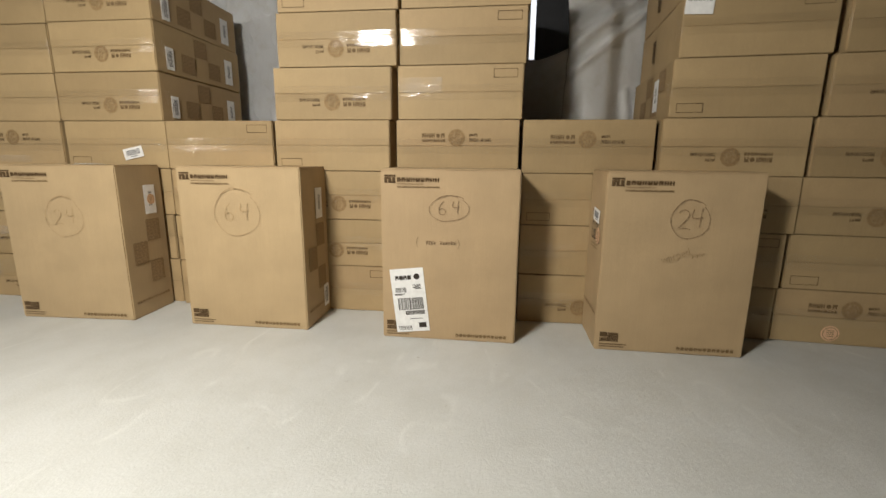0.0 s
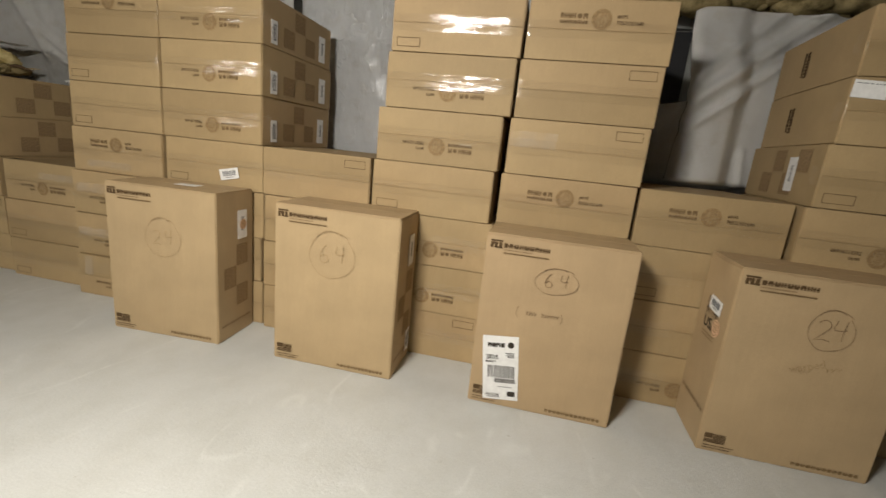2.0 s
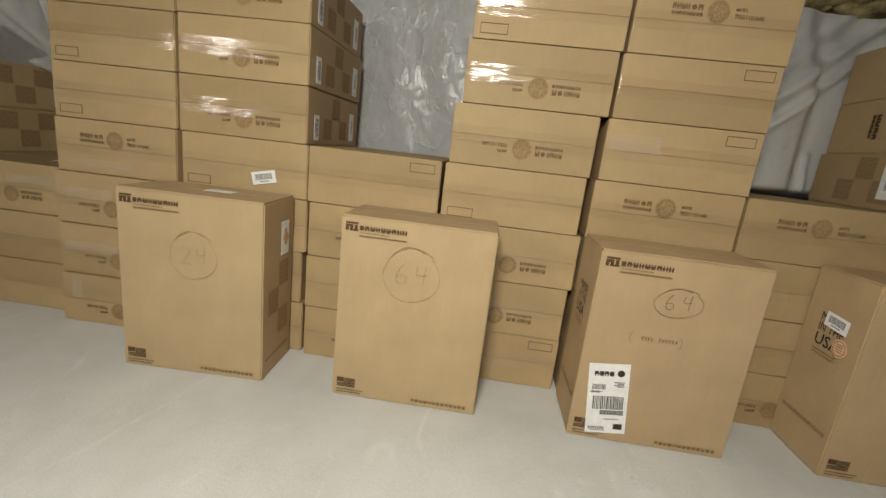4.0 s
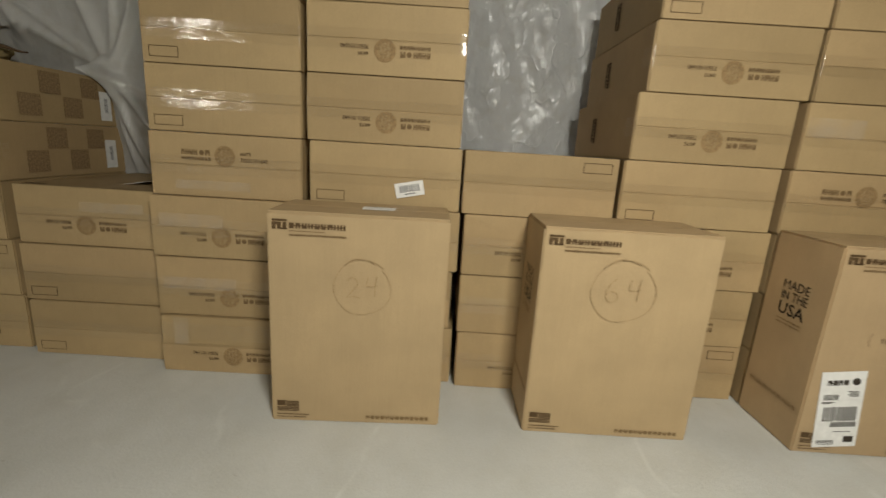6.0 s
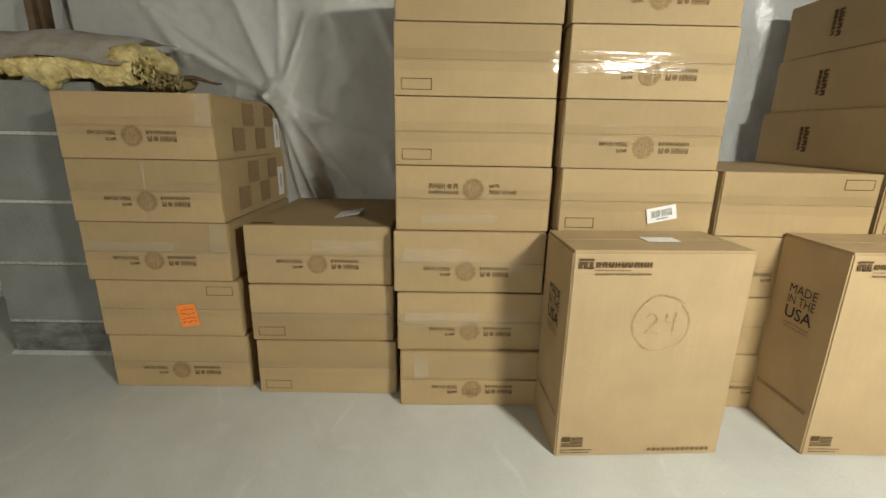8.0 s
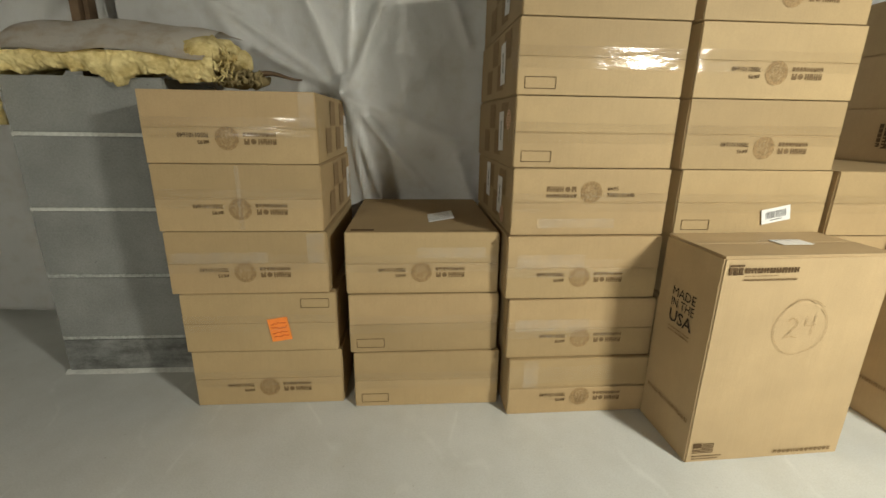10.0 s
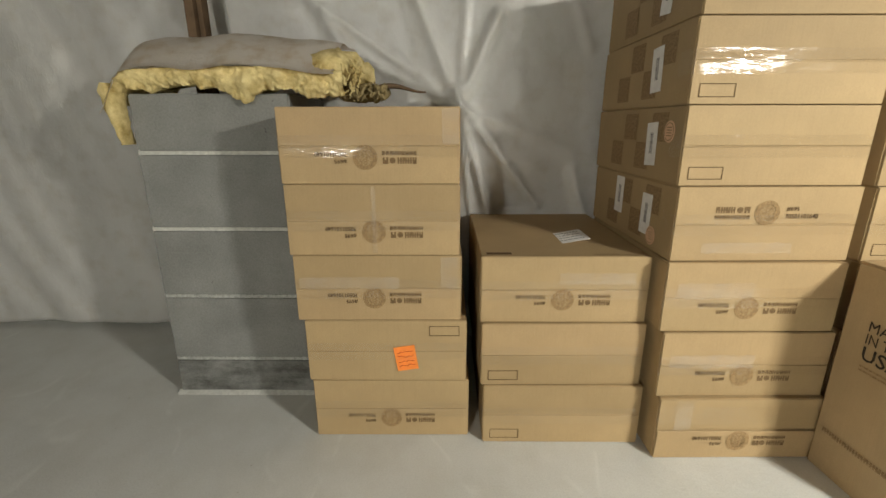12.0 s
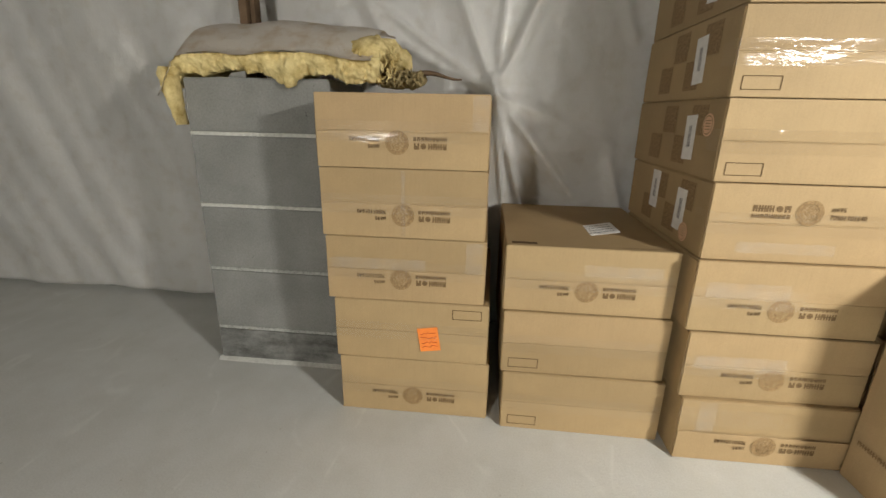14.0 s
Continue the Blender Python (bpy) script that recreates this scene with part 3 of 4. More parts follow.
# pale tape strips: sheen painted along the seams, and a few upright tape ends
for key, u0, u1, v0, v1 in (((2, 2), 0.04, 0.30, 0.128, 0.182), ((2, 1), 0.03, 0.33, 0.118, 0.170), ((2, 3), 0.10, 0.40, 0.030, 0.066),
                            ((1, 2), 0.28, 0.55, 0.150, 0.192), ((0, 2), 0.02, 0.38, 0.128, 0.172), ((6, 4), 0.01, 0.22, 0.125, 0.195),
                            ((0, 4), 0.545, 0.600, 0.132, 0.245), ((0, 2), 0.530, 0.592, 0.128, 0.245), ((0, 3), 0.300, 0.316, 0.010, 0.245), ((2, 0), 0.06, 0.12, 0.128, 0.248)):
    bm = bmesh.new()
    n = 12
    rows = [[bm.verts.new((-W / 2 + u0 + (u1 - u0) * i / n, -0.0098 + 0.0004 * math.sin(i * 1.9), v + 0.0015 * math.sin(i * 2.7 + v * 90))) for v in (v0, v1)] for i in range(n + 1)]
    for a, b in zip(rows, rows[1:]):
        bm.faces.new((a[0], b[0], b[1], a[1]))
    part("tape", bm, TAPE_SHEEN, BOXES[key], "pale strip of packing tape, sheen put into its colour")

# single labels that set some boxes apart
stick(BOXES[3, 3], LAB_SMALL, pose(0.100, -0.0085, 0.083, 0, -12, 0), "tilted white barcode label")
tagged(BOXES[3, 3], "brown kraft carton with a tilted white barcode label")
stick(BOXES[1, 2], LAB_TOP, pose(0.045, 0.26, H + 0.0005, -90, -10, 0), "white shipping label on top")
tagged(BOXES[1, 2], "brown kraft carton with a white shipping label on its lid")
bm = bmesh.new()
for i in range(4):
    face_rect(bm, -0.045, -0.012 + i * 0.006, 0.045, -0.012 + i * 0.006 + 0.005)
p = part("lid_print", bm, INK, BOXES[1, 2])
p.matrix_basis = pose(-0.235, 0.035, H + 0.0005, -90, 0, 0)
bm = bmesh.new()
glyph_row(bm, -0.09, 0.09, -0.006, 0.006, 16, random.Random(2))
p = part("lid_print", bm, SIDE_INK, BOXES[1, 2])
p.matrix_basis = pose(0.19, 0.022, H + 0.0005, -90, 0, 0)
bm = bmesh.new()
slab(bm, -0.040, -0.0014, -0.050, 0.040, 0, 0.050)
p = part("label", bm, ORANGE, BOXES[0, 1], "bright orange paper label")
p.matrix_basis = pose(0.073, -0.0060, 0.098, 0, -9, 0)
bm = bmesh.new()
g = random.Random(21)
for i in range(4):
    scr = [(-0.030 + 0.0075 * k, -0.030 + i * 0.019 + g.uniform(-0.005, 0.005)) for k in range(9)]
    ribbon(bm, scr, 0.0035, 0.0019)
put("label_print", mesh_of(bm, "label_print", ink("dark_orange_print", (0.42, 0.06, 0.015))), p)
tagged(BOXES[0, 1], "brown kraft carton with a bright orange paper label")
disc_sticker(BOXES[9, 0], 0.037, pose(-0.062, -0.0062, 0.053), PEACH, "round orange and white sticker")
tagged(BOXES[9, 0], "brown kraft carton with a round orange sticker")
stick(BOXES[8, 5], LAB_BLANK, pose(-0.243, -0.0085, 0.205, 0, 3, 0), "blank white paper label")
tagged(BOXES[8, 5], "brown kraft carton with a blank white label")
base_l = pose(-W / 2 - 0.0025, D, 0, 0, 0, -90)
disc_sticker(BOXES[2, 4], 0.036, base_l @ pose(D - 0.085, -0.001, 0.17), PEACH, "round peach sticker")
disc_sticker(BOXES[2, 3], 0.034, base_l @ pose(D - 0.14, -0.001, 0.055), PEACH, "round peach sticker")
stick(BOXES[2, 3], LAB_SIDE, base_l @ pose(D - 0.45, -0.001, 0.16), "white barcode label")


# ---- tall cartons standing in front ----
BW, BH, BD = 0.607, 0.772, 0.30


def tall_body(k):
    bm = bmesh.new()
    slab(bm, -BW / 2, 0, 0, BW / 2, BD, BH)
    bmesh.ops.subdivide_edges(bm, edges=bm.edges[:], cuts=6, use_grid_fill=True)
    for v in bm.verts:
        p = v.co * 3.5 + Vector((k * 7.3, 1, 2))
        inx, iny, inz = abs(v.co.x) < BW / 2 - 0.01, 0.01 < v.co.y < BD - 0.01, 0.01 < v.co.z < BH - 0.01
        if inx and inz and v.co.y > 0.01:
            v.co.y += 0.006 * noise.noise(p)
        elif inx and inz:
            v.co.y += 0.002 * noise.noise(p)
        elif not inx and (iny or inz):
            v.co.x += 0.002 * noise.noise(p)
        if v.co.z > BH - 0.01 and (inx or iny):
            v.co.z += 0.004 * noise.noise(p)
    es = [e for e in bm.edges if len(e.link_faces) == 2 and e.calc_face_angle(0) > 0.9]
    bmesh.ops.bevel(bm, geom=es, offset=0.005, segments=2, affect="EDGES")
    return bm


def lid_flaps(e):
    """Two flaps on top meeting along a seam, and the tape over it."""
    for s in (-1, 1):
        bm = bmesh.new()
        y0, y1 = (0.003, BD / 2 - 0.0015) if s < 0 else (BD / 2 + 0.0015, BD - 0.003)
        slab(bm, -BW / 2 + 0.003, y0, BH + 0.0005, BW / 2 - 0.003, y1, BH + 0.0050, 0.0015)
        part("flap", bm, KRAFT_BIG, e)
    bm = bmesh.new()
    rows = []
    pts = [(-BW / 2 - 0.0045, BH - 0.07)] + [(-BW / 2 - 0.004 + (BW + 0.008) * i / 24, BH + 0.0068) for i in range(25)] + [(BW / 2 + 0.0045, BH - 0.07)]
    for i, (x, z) in enumerate(pts):
        zz = z + (0.002 * noise.noise(Vector((x * 13, 2, 0))) if 0 < i < 26 else 0)
        rows.append([bm.verts.new((x, BD / 2 + s * 0.036, zz + 0.001 * abs(s))) for s in (-1, -0.3, 0.3, 1)])
    for a, b in zip(rows, rows[1:]):
        for j in range(3):
            bm.faces.new((a[j], b[j], b[j + 1], a[j + 1]))
    part("tape", bm, TAPE, e, "shiny clear packing tape", True)


def logo_mesh():
    bm = bmesh.new()
    g = random.Random(9)
    face_rect(bm, 0, 0.031, 0.050, 0.038)
    for i in range(3):
        face_rect(bm, i * 0.0175, 0.004, i * 0.0175 + 0.012, 0.028)
    face_rect(bm, 0.012, 0.019, 0.020, 0.028)
    face_rect(bm, 0.0175, 0.004, 0.050, 0.009)
    glyph_row(bm, 0.056, 0.245, 0.009, 0.027, 9, g, 0.74)
    return mesh_of(bm, "printed_logo", INK)


def small_lines_mesh():
    bm = bmesh.new()
    g = random.Random(10)
    glyph_row(bm, 0.056, 0.175, -0.002, 0.001, 22, g, 0.7)
    glyph_row(bm, 0.056, 0.245, -0.017, -0.010, 26, g, 0.72)
    return mesh_of(bm, "printed_address", INK_MID)


def flag_mesh():
    bm = bmesh.new()
    face_rect(bm, 0, 0.021, 0.030, 0.042)
    for i in range(7):
        z = i * 0.006
        face_rect(bm, 0 if i < 3 else 0.032, z, 0.078, z + 0.0036)
    g = random.Random(12)
    glyph_row(bm, 0, 0.115, -0.015, -0.010, 15, g, 0.7)
    glyph_row(bm, 0, 0.105, -0.026, -0.021, 14, g, 0.7)
    return mesh_of(bm, "printed_flag", INK)


def site_mesh():
    bm = bmesh.new()
    glyph_row(bm, -0.235, 0.0, 0.001, 0.015, 13, random.Random(14), 0.70)
    return mesh_of(bm, "printed_web_address", INK_WEB)


LOGO, LINES, FLAG, SITE = logo_mesh(), small_lines_mesh(), flag_mesh(), site_mesh()
USA = [text_mesh("MADE", 0.125, 0.034, INK_BLACK, "printed_word", 0), text_mesh("IN THE", 0.125, 0.034, INK_BLACK, "printed_word", 0), text_mesh("USA", 0.125, 0.048, INK_BLACK, "printed_word")]


def digit(bm, ch, cx, cy, s, w):
    """A handwritten numeral of height s."""
    h = s / 2
    if ch == "2":
        ribbon(bm, arc(cx, cy + h * 0.45, s * 0.24, h * 0.5, 160, -40, 12) + [(cx - s * 0.05, cy - h * 0.45), (cx - s * 0.28, cy - h * 0.95), (cx + s * 0.05, cy - h * 0.82), (cx + s * 0.34, cy - h * 0.95)], w)
    elif ch == "4":
        ribbon(bm, [(cx - s * 0.16, cy + h * 0.9), (cx - s * 0.24, cy + h * 0.25), (cx - s * 0.20, cy + h * 0.02), (cx, cy), (cx + s * 0.26, cy + h * 0.12)], w)
        ribbon(bm, [(cx + s * 0.22, cy + h), (cx + s * 0.17, cy + h * 0.2), (cx + s * 0.14, cy - h * 0.9)], w)
    else:
        ribbon(bm, [(cx + s * 0.10, cy + h * 1.1), (cx - s * 0.12, cy + h * 0.6), (cx - s * 0.24, cy)] + arc(cx, cy - h * 0.45, s * 0.24, h * 0.45, 180, 520, 18), w)


def scrawl(bm, u0, u1, v, h, k, g, slope=0.0, w=0.0022):
    """A run of joined pen loops too faint to read."""
    pts = []
    n = k * 6
    for i in range(n + 1):
        f = i / n
        pts.append((u0 + (u1 - u0) * f + 0.004 * math.sin(f * k * 6.28), v + slope * f + h * (0.5 + 0.5 * math.sin(f * k * 6.28 + 1.1)) * g.uniform(0.6, 1.1)))
    ribbon(bm, pts, w)


def side_marks_right(e):
    base = pose(BW / 2 + 0.0018, 0, 0, 0, 0, 90)
    for u, v in ((0.10, 0.33), (0.20, 0.44), (0.20, 0.22)):
        put("printed_square", SQUARE, e, base @ pose(u, 0, v, 0, 90, 0))
    bm = bmesh.new()
    glyph_row(bm, 0.03, 0.27, 0.075, 0.088, 13, random.Random(6))
    p = part("printed_web_address", bm, SIDE_INK, e)
    p.matrix_basis = base
    return base


def tall_carton(x, y, yaw, digits, dark, ring, k, label, lean=0.0):
    """A tall kraft carton standing on its end. x, y: its front lower left corner. ring: the pen ring's u, v, radii."""
    e = new("tall_cardboard_box")
    e.empty_display_size = 0.1
    mid = pose(0, 0, 0, 0, 0, yaw) @ Vector((BW / 2, 0, 0))
    e.matrix_basis = pose(x + mid.x, y + mid.y, 0, 0, 0, yaw)
    part("body", tall_body(k), KRAFT_BIG, e)
    lid_flaps(e)
    f = pose(-BW / 2, -0.0030, 0)
    put("printed_logo", LOGO, e, f @ pose(0.018, 0, 0.712))
    put("printed_address", LINES, e, f @ pose(0.018, 0, 0.712))
    put("printed_flag", FLAG, e, f @ pose(0.020, 0, 0.043))
    put("printed_web_address", SITE, e, f @ pose(0.575, 0, 0.020))
    bm = bmesh.new()
    cu, cv, rx, ry = ring
    w = 0.0024 if dark else 0.0022
    ribbon(bm, arc(cu, cv, rx, ry, 60, 400, 34, 0.08, 0.05), w)
    ribbon(bm, arc(cu + 0.002, cv + 0.002, rx * 1.03, ry * 0.98, 40, 130, 12, 0.10), w)
    s = ry * (1.05 if dark else 0.75)
    digit(bm, digits[0], cu - rx * 0.36, cv, s, w * 1.2)
    digit(bm, digits[1], cu + rx * 0.34, cv + 0.006, s, w * 1.2)
    p = part("pen_marking", bm, PEN_DARK if dark else PEN, e, "handwritten number in a ring")
    p.matrix_basis = pose(-BW / 2, -0.0042, 0)
    base = side_marks_right(e)
    left = pose(-BW / 2 - 0.0018, BD, 0, 0, 0, -90)
    for me, z in zip(USA, (0.585, 0.543, 0.492)):
        put("printed_word", me, e, left @ pose(BD * 0.5, 0, z))
    bm = bmesh.new()
    glyph_row(bm, 0.09, 0.21, 0.445, 0.452, 15, random.Random(1))
    glyph_row(bm, 0.09, 0.21, 0.431, 0.438, 15, random.Random(2))
    p = part("small_print", bm, SIDE_INK, e)
    p.matrix_basis = left
    bm = bmesh.new()
    glyph_row(bm, 0.03, 0.28, 0.150, 0.168, 13, random.Random(3))
    p = part("printed_web_address", bm, SIDE_INK, e)
    p.matrix_basis = left
    tagged(e, label, "cardboard box", "tall cartons")
    return e, base, left


box_a, ra, la = tall_carton(-2.214, 1.828, 2.4, "24", False, (0.318, 0.525, 0.094, 0.100), 1, "tall tan cardboard box with a faint ringed number")
box_b, rb, lb = tall_carton(-1.294, 1.852, 0.0, "64", False, (0.292, 0.565, 0.108, 0.112), 2, "tall tan cardboard box with a faint ringed number")
box_c, rc, lc = tall_carton(-0.308, 1.830, -0.6, "64", True, (0.304, 0.607, 0.084, 0.056), 3, "tall tan cardboard box with a white shipping label")
box_d, rd, ld = tall_carton(0.646, 1.815, -0.9, "24", True, (0.335, 0.585, 0.072, 0.080), 4, "tall tan cardboard box with dark pen notes")

stick(box_a, LAB_SIDE, ra @ pose(0.20, -0.002, 0.60), "white label with a round mark")
disc_sticker(box_a, 0.027, ra @ pose(0.205, -0.0042, 0.60), PEACH, "faded round sticker")
stick(box_b, LAB_SIDE, rb @ pose(0.19, -0.002, 0.60), "white barcode label")
stick(box_b, LAB_SMALL, rb @ pose(0.24, -0.002, 0.11, 0, 90, 0), "small white barcode label")
stick(box_d, LAB_SMALL, ld @ pose(0.17, -0.002, 0.580, 0, 4, 0), "white barcode label over the print")
disc_sticker(box_d, 0.036, ld @ pose(0.215, -0.002, 0.495), PEACH, "round orange sticker")
stick(box_a, LAB_BLANK, pose(0.05, 0.14, BH + 0.008, -90, 0, 0), "crumpled clear label pouch")

# box C: the shipping label and a bracketed note
e = box_c
bm = bmesh.new()
slab(bm, -0.077, -0.0014, -0.150, 0.077, 0, 0.150)
lab = part("shipping_label", bm, PAPER, e, "white printed shipping label")
lab.matrix_basis = pose(-BW / 2 + 0.128, -0.0030, 0.184, 0, -6.5, 0)
bm = bmesh.new()
g = random.Random(33)
glyph_row(bm, -0.055, 0.020, 0.098, 0.118, 4, g, 0.8)
bmesh.ops.create_cone(bm, cap_ends=True, segments=18, radius1=0.014, radius2=0.014, depth=0.0006,
                      matrix=Matrix.Translation((0.044, -0.0003, 0.110)) @ Matrix.Rotation(radians(90), 4, "X"))
u = -0.055
while u < 0.062:
    b = g.uniform(0.0015, 0.0045)
    face_rect(bm, u, -0.045, min(u + b, 0.064), 0.012)
    u += b + g.uniform(0.0015, 0.004)
u = -0.06
while u < -0.012:
    b = g.uniform(0.0015, 0.004)
    face_rect(bm, u, 0.040, u + b, 0.062)
    u += b + g.uniform(0.0015, 0.003)
for v in (-0.053, -0.058, -0.063, -0.068):
    face_rect(bm, -0.025, v, 0.064, v + 0.0032)
for v, a, b in ((0.030, -0.065, -0.02), (0.026, -0.065, -0.03), (0.070, 0.02, 0.06), (0.064, 0.03, 0.06), (0.058, 0.02, 0.06), (0.052, 0.03, 0.06), (-0.090, -0.01, 0.05), (-0.140, -0.06, 0.0)):
    glyph_row(bm, a, b, v, v + 0.0042, 9, g)
face_rect(bm, 0.030, -0.132, 0.064, -0.108)
for i in range(9):
    face_rect(bm, -0.065 + i * 0.007, -0.134, -0.065 + i * 0.007 + 0.0036, -0.122)
p = part("label_print", bm, INK_BLACK, lab)
p.matrix_basis = pose(0, -0.0016, 0)
bm = bmesh.new()
ribbon(bm, arc(0.172, 0.455, 0.012, 0.026, 110, 250, 8), 0.0022)
ribbon(bm, arc(0.338, 0.452, 0.012, 0.022, -70, 70, 8), 0.0022)
scrawl(bm, 0.200, 0.245, 0.446, 0.018, 4, random.Random(1), 0, 0.0030)
scrawl(bm, 0.262, 0.335, 0.446, 0.017, 6, random.Random(2), 0.002, 0.0030)
p = part("pen_marking", bm, PEN_DARK, e, "scrawled note in brackets")
p.matrix_basis = pose(-BW / 2, -0.0030, 0)

# box D: two short notes
bm = bmesh.new()
scrawl(bm, 0.352, 0.405, 0.420, 0.022, 3, random.Random(5), 0.014, 0.0028)
ribbon(bm, [(0.268, 0.427), (0.272, 0.410), (0.285, 0.404), (0.292, 0.424), (0.300, 0.408), (0.312, 0.428)], 0.0026)
p = part("pen_marking", bm, PEN, box_d, "faint scrawled note")
p.matrix_basis = pose(-BW / 2, -0.0030, 0)
p = put("pen_marking", text_mesh("warped", 0.115, 0.042, PEN, "pen_marking", -0.008), box_d, pose(-BW / 2 + 0.295, -0.0030, 0.430, 0, -22, 0), "handwritten word")


# ---- block pier with glass wool over it ----
PX0, PX1, PY0 = -4.800, -4.175, 2.530
pier = new("block_pier")
pier.matrix_basis = pose((PX0 + PX1) / 2, PY0, 0)
levels = [0.004, 0.178, 0.482, 0.783, 1.094, 1.322]
for a, b in zip(levels, levels[1:]):
    bm = bmesh.new()
    slab(bm, PX0 - pier.location.x, 0, a + 0.005, PX1 - pier.location.x, 3.08 - PY0, b - 0.005)
    bmesh.ops.subdivide_edges(bm, edges=bm.edges[:], cuts=7, use_grid_fill=True)
    for v in bm.verts:
        v.co += Vector([0.003 * noise.noise(v.co * 17 + Vector((i * 5, a * 9, 0))) for i in range(3)])
    es = [e for e in bm.edges if len(e.link_faces) == 2 and e.calc_face_angle(0) > 0.9]
    bmesh.ops.bevel(bm, geom=es, offset=0.006, segments=2, affect="EDGES")
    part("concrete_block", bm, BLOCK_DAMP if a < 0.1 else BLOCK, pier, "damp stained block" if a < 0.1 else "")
for z in levels[1:-1]:
    bm = bmesh.new()
    slab(bm, PX0 - pier.location.x + 0.002, -0.0015 if z > 0.6 else 0.002, z - 0.008, PX1 - pier.location.x - 0.003, 3.07 - PY0, z + 0.008, 0.002)
    part("mortar_joint", bm, JOINT if z > 0.6 else JOINT_DULL, pier)
bm = bmesh.new()
rows = []
for i in range(61):
    x = PX0 - 0.012 + (PX1 - PX0 + 0.024) * i / 60 - pier.location.x
    w = 0.020 + 0.012 * noise.noise(Vector((x * 12, 0, 1)))
    rows.append([bm.verts.new((x, -w, 0.0005)), bm.verts.new((x, -w * 0.5, 0.008 + 0.004 * noise.noise(Vector((x * 30, 2, 0))))), bm.verts.new((x, 0.004, 0.016))])
for a, b in zip(rows, rows[1:]):
    for k in range(2):
        bm.faces.new((a[k], b[k], b[k + 1], a[k + 1]))
part("mortar_fillet", bm, JOINT, pier, "pale smear of mortar at the foot", True)
tagged(pier, "grey concrete block pier against the wall", "pier")


def ruffle(bm, amount, freq, seed):
    for v in bm.verts:
        p = v.co * freq + Vector((seed, seed * 0.7, 0))
        v.co += Vector((noise.noise(p), noise.noise(p + Vector((31, 0, 0))), noise.noise(p + Vector((0, 17, 0))))) * amount


def wool_blanket():
    """A batt draped over the pier: paper facing above, wool showing at its ragged front edge."""
    e = new("insulation_batt")
    e.matrix_basis = pose(-4.40, 2.52, 1.34)
    ox, oy, oz = -4.40, 2.52, 1.34
    # facing: a curved sheet rising to the back
    bm = bmesh.new()
    nx, ny = 44, 16
    grid = []
    for j in range(ny + 1):
        row = []
        for i in range(nx + 1):
            f, s = i / nx, j / ny
            x = -4.865 + 0.885 * f
            y = 2.455 + 0.46 * s
            z = 1.380 + 0.135 * math.sin(min(1.57, s * 3.0)) + 0.028 * math.sin(f * 3.1) + 0.022 * noise.noise(Vector((x * 5, y * 5, 2)))
            if f < 0.10:
                z -= (0.10 - f) * 1.35
            row.append(bm.verts.new((x - ox, y - oy + 0.015 * noise.noise(Vector((x * 7, 3, s))), z - oz)))
        grid.append(row)
    for j in range(ny):
        for i in range(nx):
            bm.faces.new((grid[j][i], grid[j][i + 1], grid[j + 1][i + 1], grid[j + 1][i]))
    bmesh.ops.solidify(bm, geom=bm.faces[:], thickness=0.004)
    part("facing_paper", bm, FACING, e, "pale paper facing, dusty", True)
    # wool core: a thick pad under the facing, ragged along the front
    g = random.Random(17)

    def top_of(x):
        f = (x + 4.85) / 0.86
        return 1.388 + 0.022 * math.sin(min(1, max(0, f)) * 3.1) - max(0, 0.08 - f) * 0.9

    def hang_of(x):
        h = 0.058 + 0.030 * (x + 4.85) / 0.86 + 0.026 * noise.noise(Vector((x * 8, 0, 0))) + 0.016 * noise.noise(Vector((x * 30, 1, 0))) + 0.010 * noise.noise(Vector((x * 85, 1, 0)))
        return h + 0.055 * math.exp(-((x + 4.34) / 0.05) ** 2)

    def tufts(bm, count, xa, xb, za, zb, ya, yb2, long, thick):
        """Many short tapering wisps of fibre, mostly hanging."""
        for _ in range(count):
            x = g.uniform(xa, xb)
            p = Vector((x, g.uniform(ya, yb2), za(x) + (zb(x) - za(x)) * g.random()))
            way = Vector((g.gauss(0, 0.45), g.gauss(-0.25, 0.3), g.gauss(-0.8, 0.35))).normalized()
            side = way.orthogonal().normalized()
            other = way.cross(side)
            n, r = g.uniform(0.5, 1.0) * long, g.uniform(0.5, 1.0) * thick
            rings = []
            for s, w in ((0, 0.5), (0.35, 1.0), (0.75, 0.6)):
                q = p + way * n * s + side * 0.006 * g.gauss(0, 1)
                rings.append([bm.verts.new(q + (side * math.cos(a) + other * math.sin(a)) * r * w - Vector((ox, oy, oz))) for a in (0.3, 1.6, 2.8, 4.1, 5.3)])
            tip = bm.verts.new(p + way * n - Vector((ox, oy, oz)))
            for a, b2 in zip(rings, rings[1:]):
                for k in range(5):
                    bm.faces.new((a[k], a[(k + 1) % 5], b2[(k + 1) % 5], b2[k]))
            for k in range(5):
                bm.faces.new((rings[-1][k], rings[-1][(k + 1) % 5], tip))

    bm = bmesh.new()
    nx, nv = 260, 18
    rows = []
    for i in range(nx + 1):
        x = -4.850 + 0.90 * i / nx
        top, hang = top_of(x), hang_of(x)
        col = []
        for j in range(nv + 1):
            s = j / nv
            z = top - hang * s
            y = 2.478 - 0.020 * math.sin(s * 3.14) + 0.026 * noise.noise(Vector((x * 18, z * 24, 7))) + 0.009 * noise.noise(Vector((x * 60, z * 75, 3))) + 0.02 * s
            col.append(bm.verts.new((x - ox, y - oy, z - oz)))
        col.append(bm.verts.new((x - ox, 2.90 - oy, top - hang * 0.5 - oz + 0.02)))
        rows.append(col)
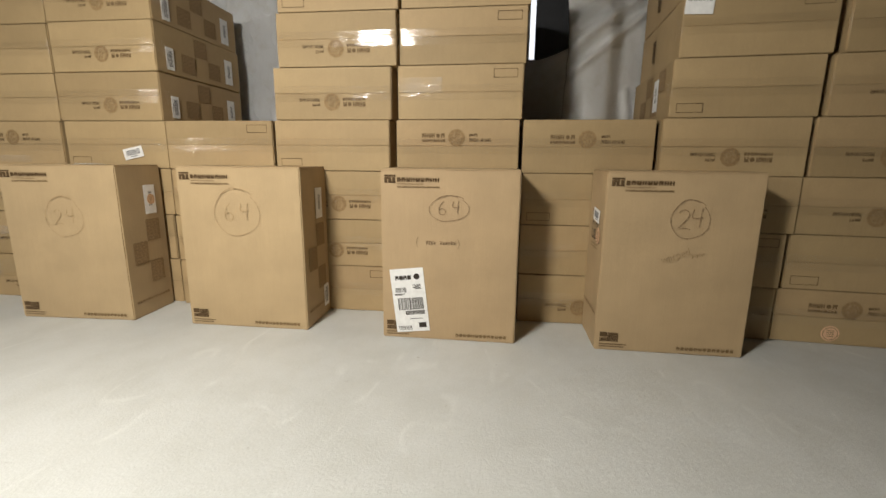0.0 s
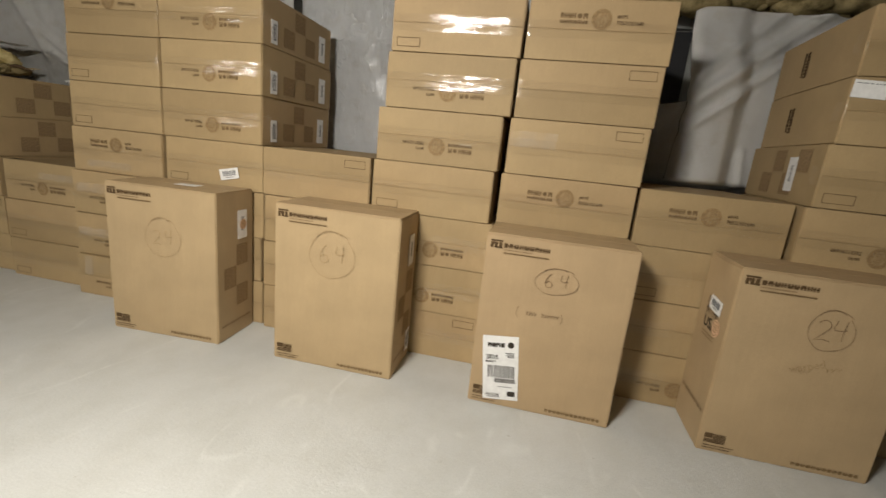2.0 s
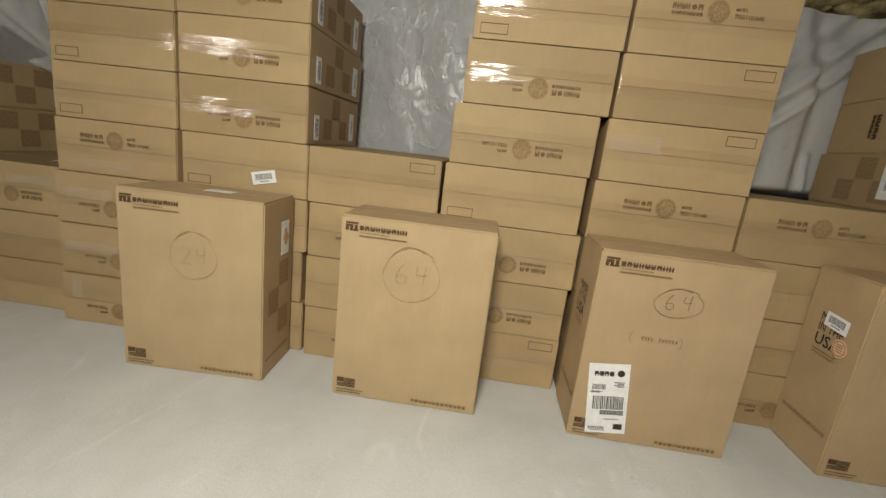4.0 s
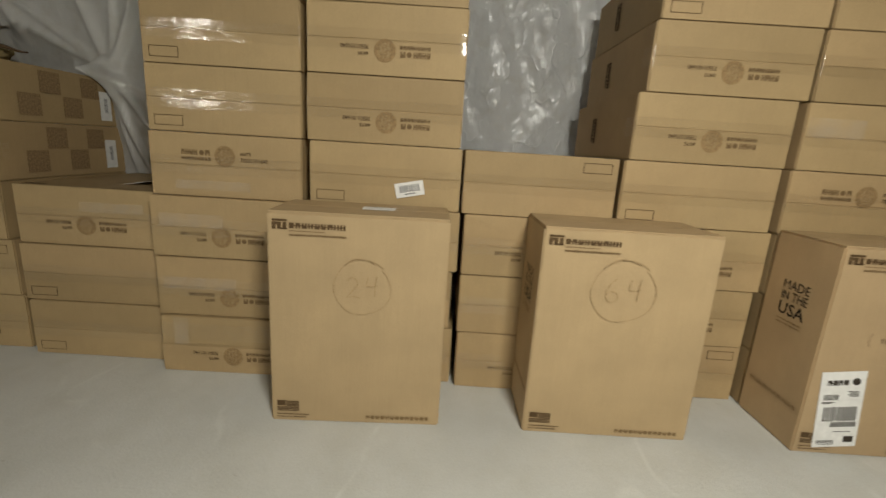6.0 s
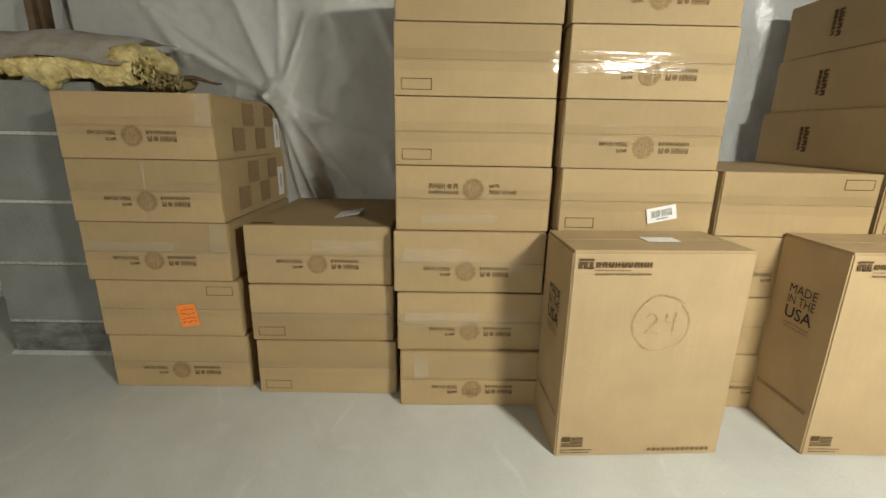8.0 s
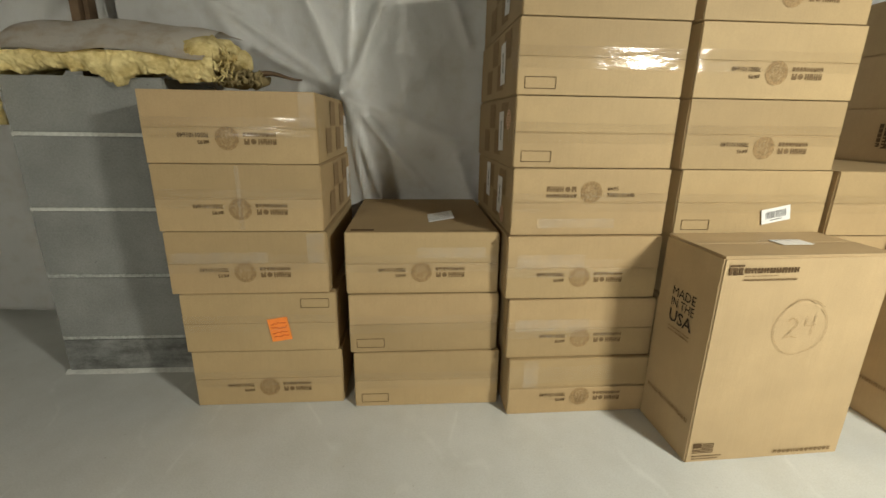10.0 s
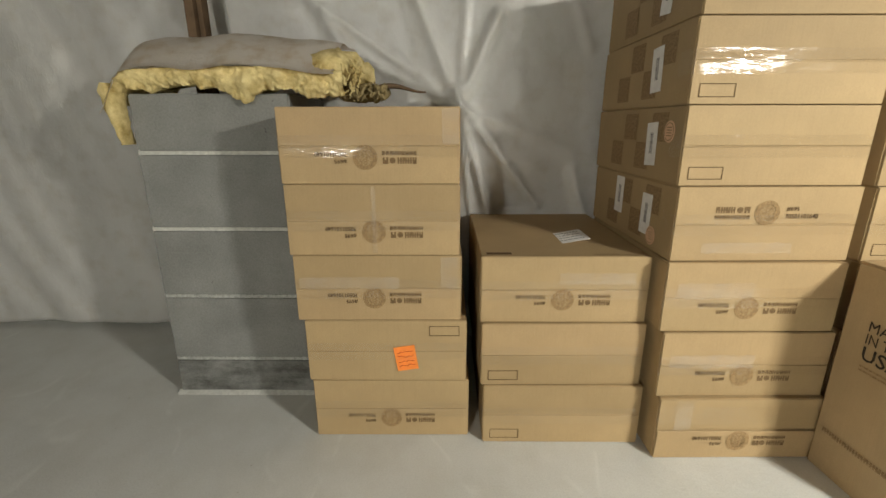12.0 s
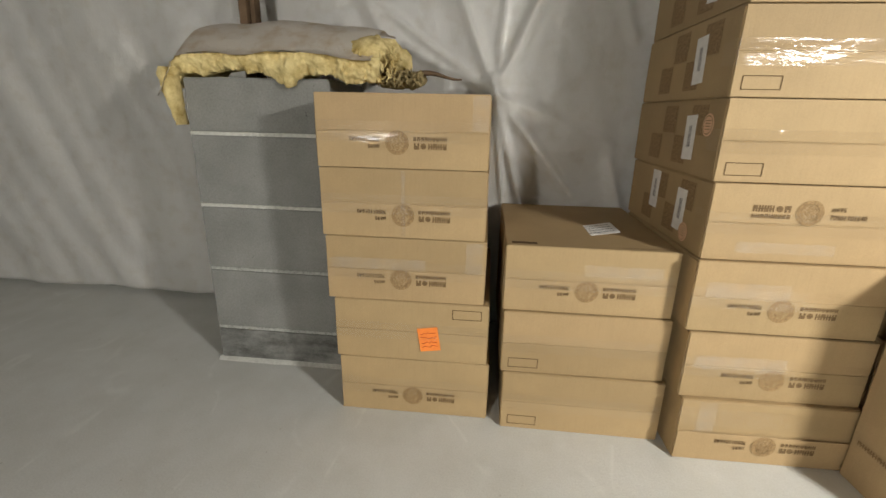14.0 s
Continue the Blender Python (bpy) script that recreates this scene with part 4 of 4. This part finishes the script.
    for a, b in zip(rows, rows[1:]):
        for j in range(nv + 1):
            bm.faces.new((a[j], b[j], b[j + 1], a[j + 1]))
    part("wool_edge", bm, WOOL, e, "ragged yellow glass wool", True)
    # the end that hangs down over the pier's side
    bm = bmesh.new()
    rows = []
    for i in range(31):
        s = i / 30
        z = 1.352 - 0.225 * s
        half = 0.046 * min(1, 0.45 + 4 * s) * (1 - 0.96 * s ** 1.7) + 0.008 * noise.noise(Vector((0, z * 22, 4)))
        cx = -4.840 + 0.022 * s + 0.010 * noise.noise(Vector((z * 12, 1, 1)))
        cy = 2.50 + 0.02 * s
        rows.append([bm.verts.new((cx + half * math.cos(a) * (0.8 if math.cos(a) > 0 else 1) - ox + 0.010 * noise.noise(Vector((a * 3, z * 40, 0))), cy + 0.040 * math.sin(a) - oy, z - oz)) for a in [2 * math.pi * k / 14 for k in range(14)]])
    for a, b in zip(rows, rows[1:]):
        for k in range(14):
            bm.faces.new((a[k], a[(k + 1) % 14], b[(k + 1) % 14], b[k]))
    part("hanging_wool", bm, WOOL, e, "yellow wool drooping over the side", True)
    # torn end: a matted lump with wisps, darker underneath
    bm = bmesh.new()
    bmesh.ops.create_icosphere(bm, subdivisions=4, radius=1.0, matrix=Matrix.Translation((-4.005 - ox, 2.60 - oy, 1.415 - oz)) @ Matrix.Diagonal((0.115, 0.13, 0.058, 1)))
    bmesh.ops.create_icosphere(bm, subdivisions=3, radius=1.0, matrix=Matrix.Translation((-3.915 - ox, 2.64 - oy, 1.385 - oz)) @ Matrix.Diagonal((0.055, 0.09, 0.045, 1)))
    ruffle(bm, 0.026, 16, 3)
    ruffle(bm, 0.012, 60, 4)
    tufts(bm, 170, -4.11, -3.90, lambda x: 1.325, lambda x: 1.44, 2.48, 2.56, 0.045, 0.0065)
    part("torn_tuft", bm, WOOL, e, "torn matted end of yellow wool", True)
    bm = bmesh.new()
    bmesh.ops.create_icosphere(bm, subdivisions=4, radius=1.0, matrix=Matrix.Translation((-3.90 - ox, 2.66 - oy, 1.325 - oz)) @ Matrix.Diagonal((0.105, 0.12, 0.032, 1)))
    ruffle(bm, 0.024, 22, 9)
    tufts(bm, 150, -3.99, -3.80, lambda x: 1.31, lambda x: 1.36, 2.53, 2.60, 0.035, 0.008)
    part("torn_tuft", bm, WOOL_DARK, e, "dark wool under the torn end", True)
    bm = bmesh.new()
    rows = []
    for i in range(13):
        f = i / 12
        q = Vector((-3.85 + 0.20 * f, 2.62, 1.338 + 0.012 * math.sin(f * 5)))
        r = 0.018 * (1 - 0.85 * f) + 0.002
        rows.append([bm.verts.new(q + Vector((0, r * math.cos(a), r * 0.7 * math.sin(a))) - Vector((ox, oy, oz))) for a in [2 * math.pi * k / 8 for k in range(8)]])
    for a, b in zip(rows, rows[1:]):
        for k in range(8):
            bm.faces.new((a[k], a[(k + 1) % 8], b[(k + 1) % 8], b[k]))
    part("torn_strip", bm, WOOD, e, "thin dark strip of torn wool", True)
    return tagged(e, "yellow glass wool batt draped over the block pier", "insulation")


wool_blanket()

bm = bmesh.new()
slab(bm, -4.745, 2.93, 1.30, -4.705, 2.99, TOP - 0.004, 0.004)
slab(bm, -4.703, 2.96, 1.30, -4.680, 3.02, TOP - 0.004, 0.003)
tagged(put("timber_post", mesh_of(bm, "timber_post", WOOD)), "dark rough timber post between the plastic sheets", "post")


# ---- window, sill and wool along the top of the wall ----
win = new("window_1")
win.matrix_basis = pose((WX0 + WX1) / 2, Y1 + 0.05, WZ0)
ww, wh = (WX1 - WX0) / 2, WZ1 - WZ0
for x0, z0, x1, z1 in ((-ww, 0, -ww + 0.03, wh), (ww - 0.03, 0, ww, wh), (-ww + 0.03, 0, ww - 0.03, 0.03), (-ww + 0.03, wh - 0.03, ww - 0.03, wh)):
    bm = bmesh.new()
    slab(bm, x0, 0, z0, x1, 0.06, z1, 0.004)
    part("window_frame", bm, FRAME_GREY, win)
glass = bpy.data.materials.new("window_glass")
glass.use_nodes = True
gb = glass.node_tree.nodes["Principled BSDF"]
gb.inputs["Transmission Weight"].default_value, gb.inputs["Roughness"].default_value, gb.inputs["IOR"].default_value = 1.0, 0.05, 1.45
bm = bmesh.new()
slab(bm, -ww + 0.03, 0.028, 0.03, ww - 0.03, 0.034, wh - 0.03)
p = part("pane", bm, glass, win)
p.visible_shadow = False
bm = bmesh.new()
slab(bm, -0.094, -0.06, 0.0, ww, -0.04, wh - 0.02, 0.003)
part("board", bm, BLACK_BOARD, win, "black board across most of the window")
tagged(win, "small basement window half covered by a black board", "window", kind="structure")

glow = bpy.data.materials.new("bright_daylight")
glow.use_nodes = True
gb = glow.node_tree.nodes["Principled BSDF"]
gb.inputs["Base Color"].default_value = (0.8, 0.8, 0.8, 1)
gb.inputs["Emission Color"].default_value = (0.92, 0.97, 1.0, 1)
gb.inputs["Emission Strength"].default_value = 1.6
bm = bmesh.new()
slab(bm, -2.5, 5.5, -0.2, 3.5, 5.52, 4.5)
tagged(put("backdrop", mesh_of(bm, "backdrop", glow)), "plain bright daylight outside the window", "backdrop", kind="structure")

bm = bmesh.new()
for i in range(150):
    g = rng
    x = g.uniform(0.35, X1 - 0.1)
    bmesh.ops.create_icosphere(bm, subdivisions=2, radius=g.uniform(0.04, 0.09), matrix=Matrix.Translation((x, g.uniform(3.0, 3.22), g.uniform(2.02, 2.13))) @ Matrix.Diagonal((1.8, 1, 0.7, 1)))
ruffle(bm, 0.03, 12, 5)
tagged(put("wall_wool", mesh_of(bm, "wall_wool", WOOL_DARK, True)), "dark glass wool stuffed along the top of the wall", "insulation", kind="stuff")
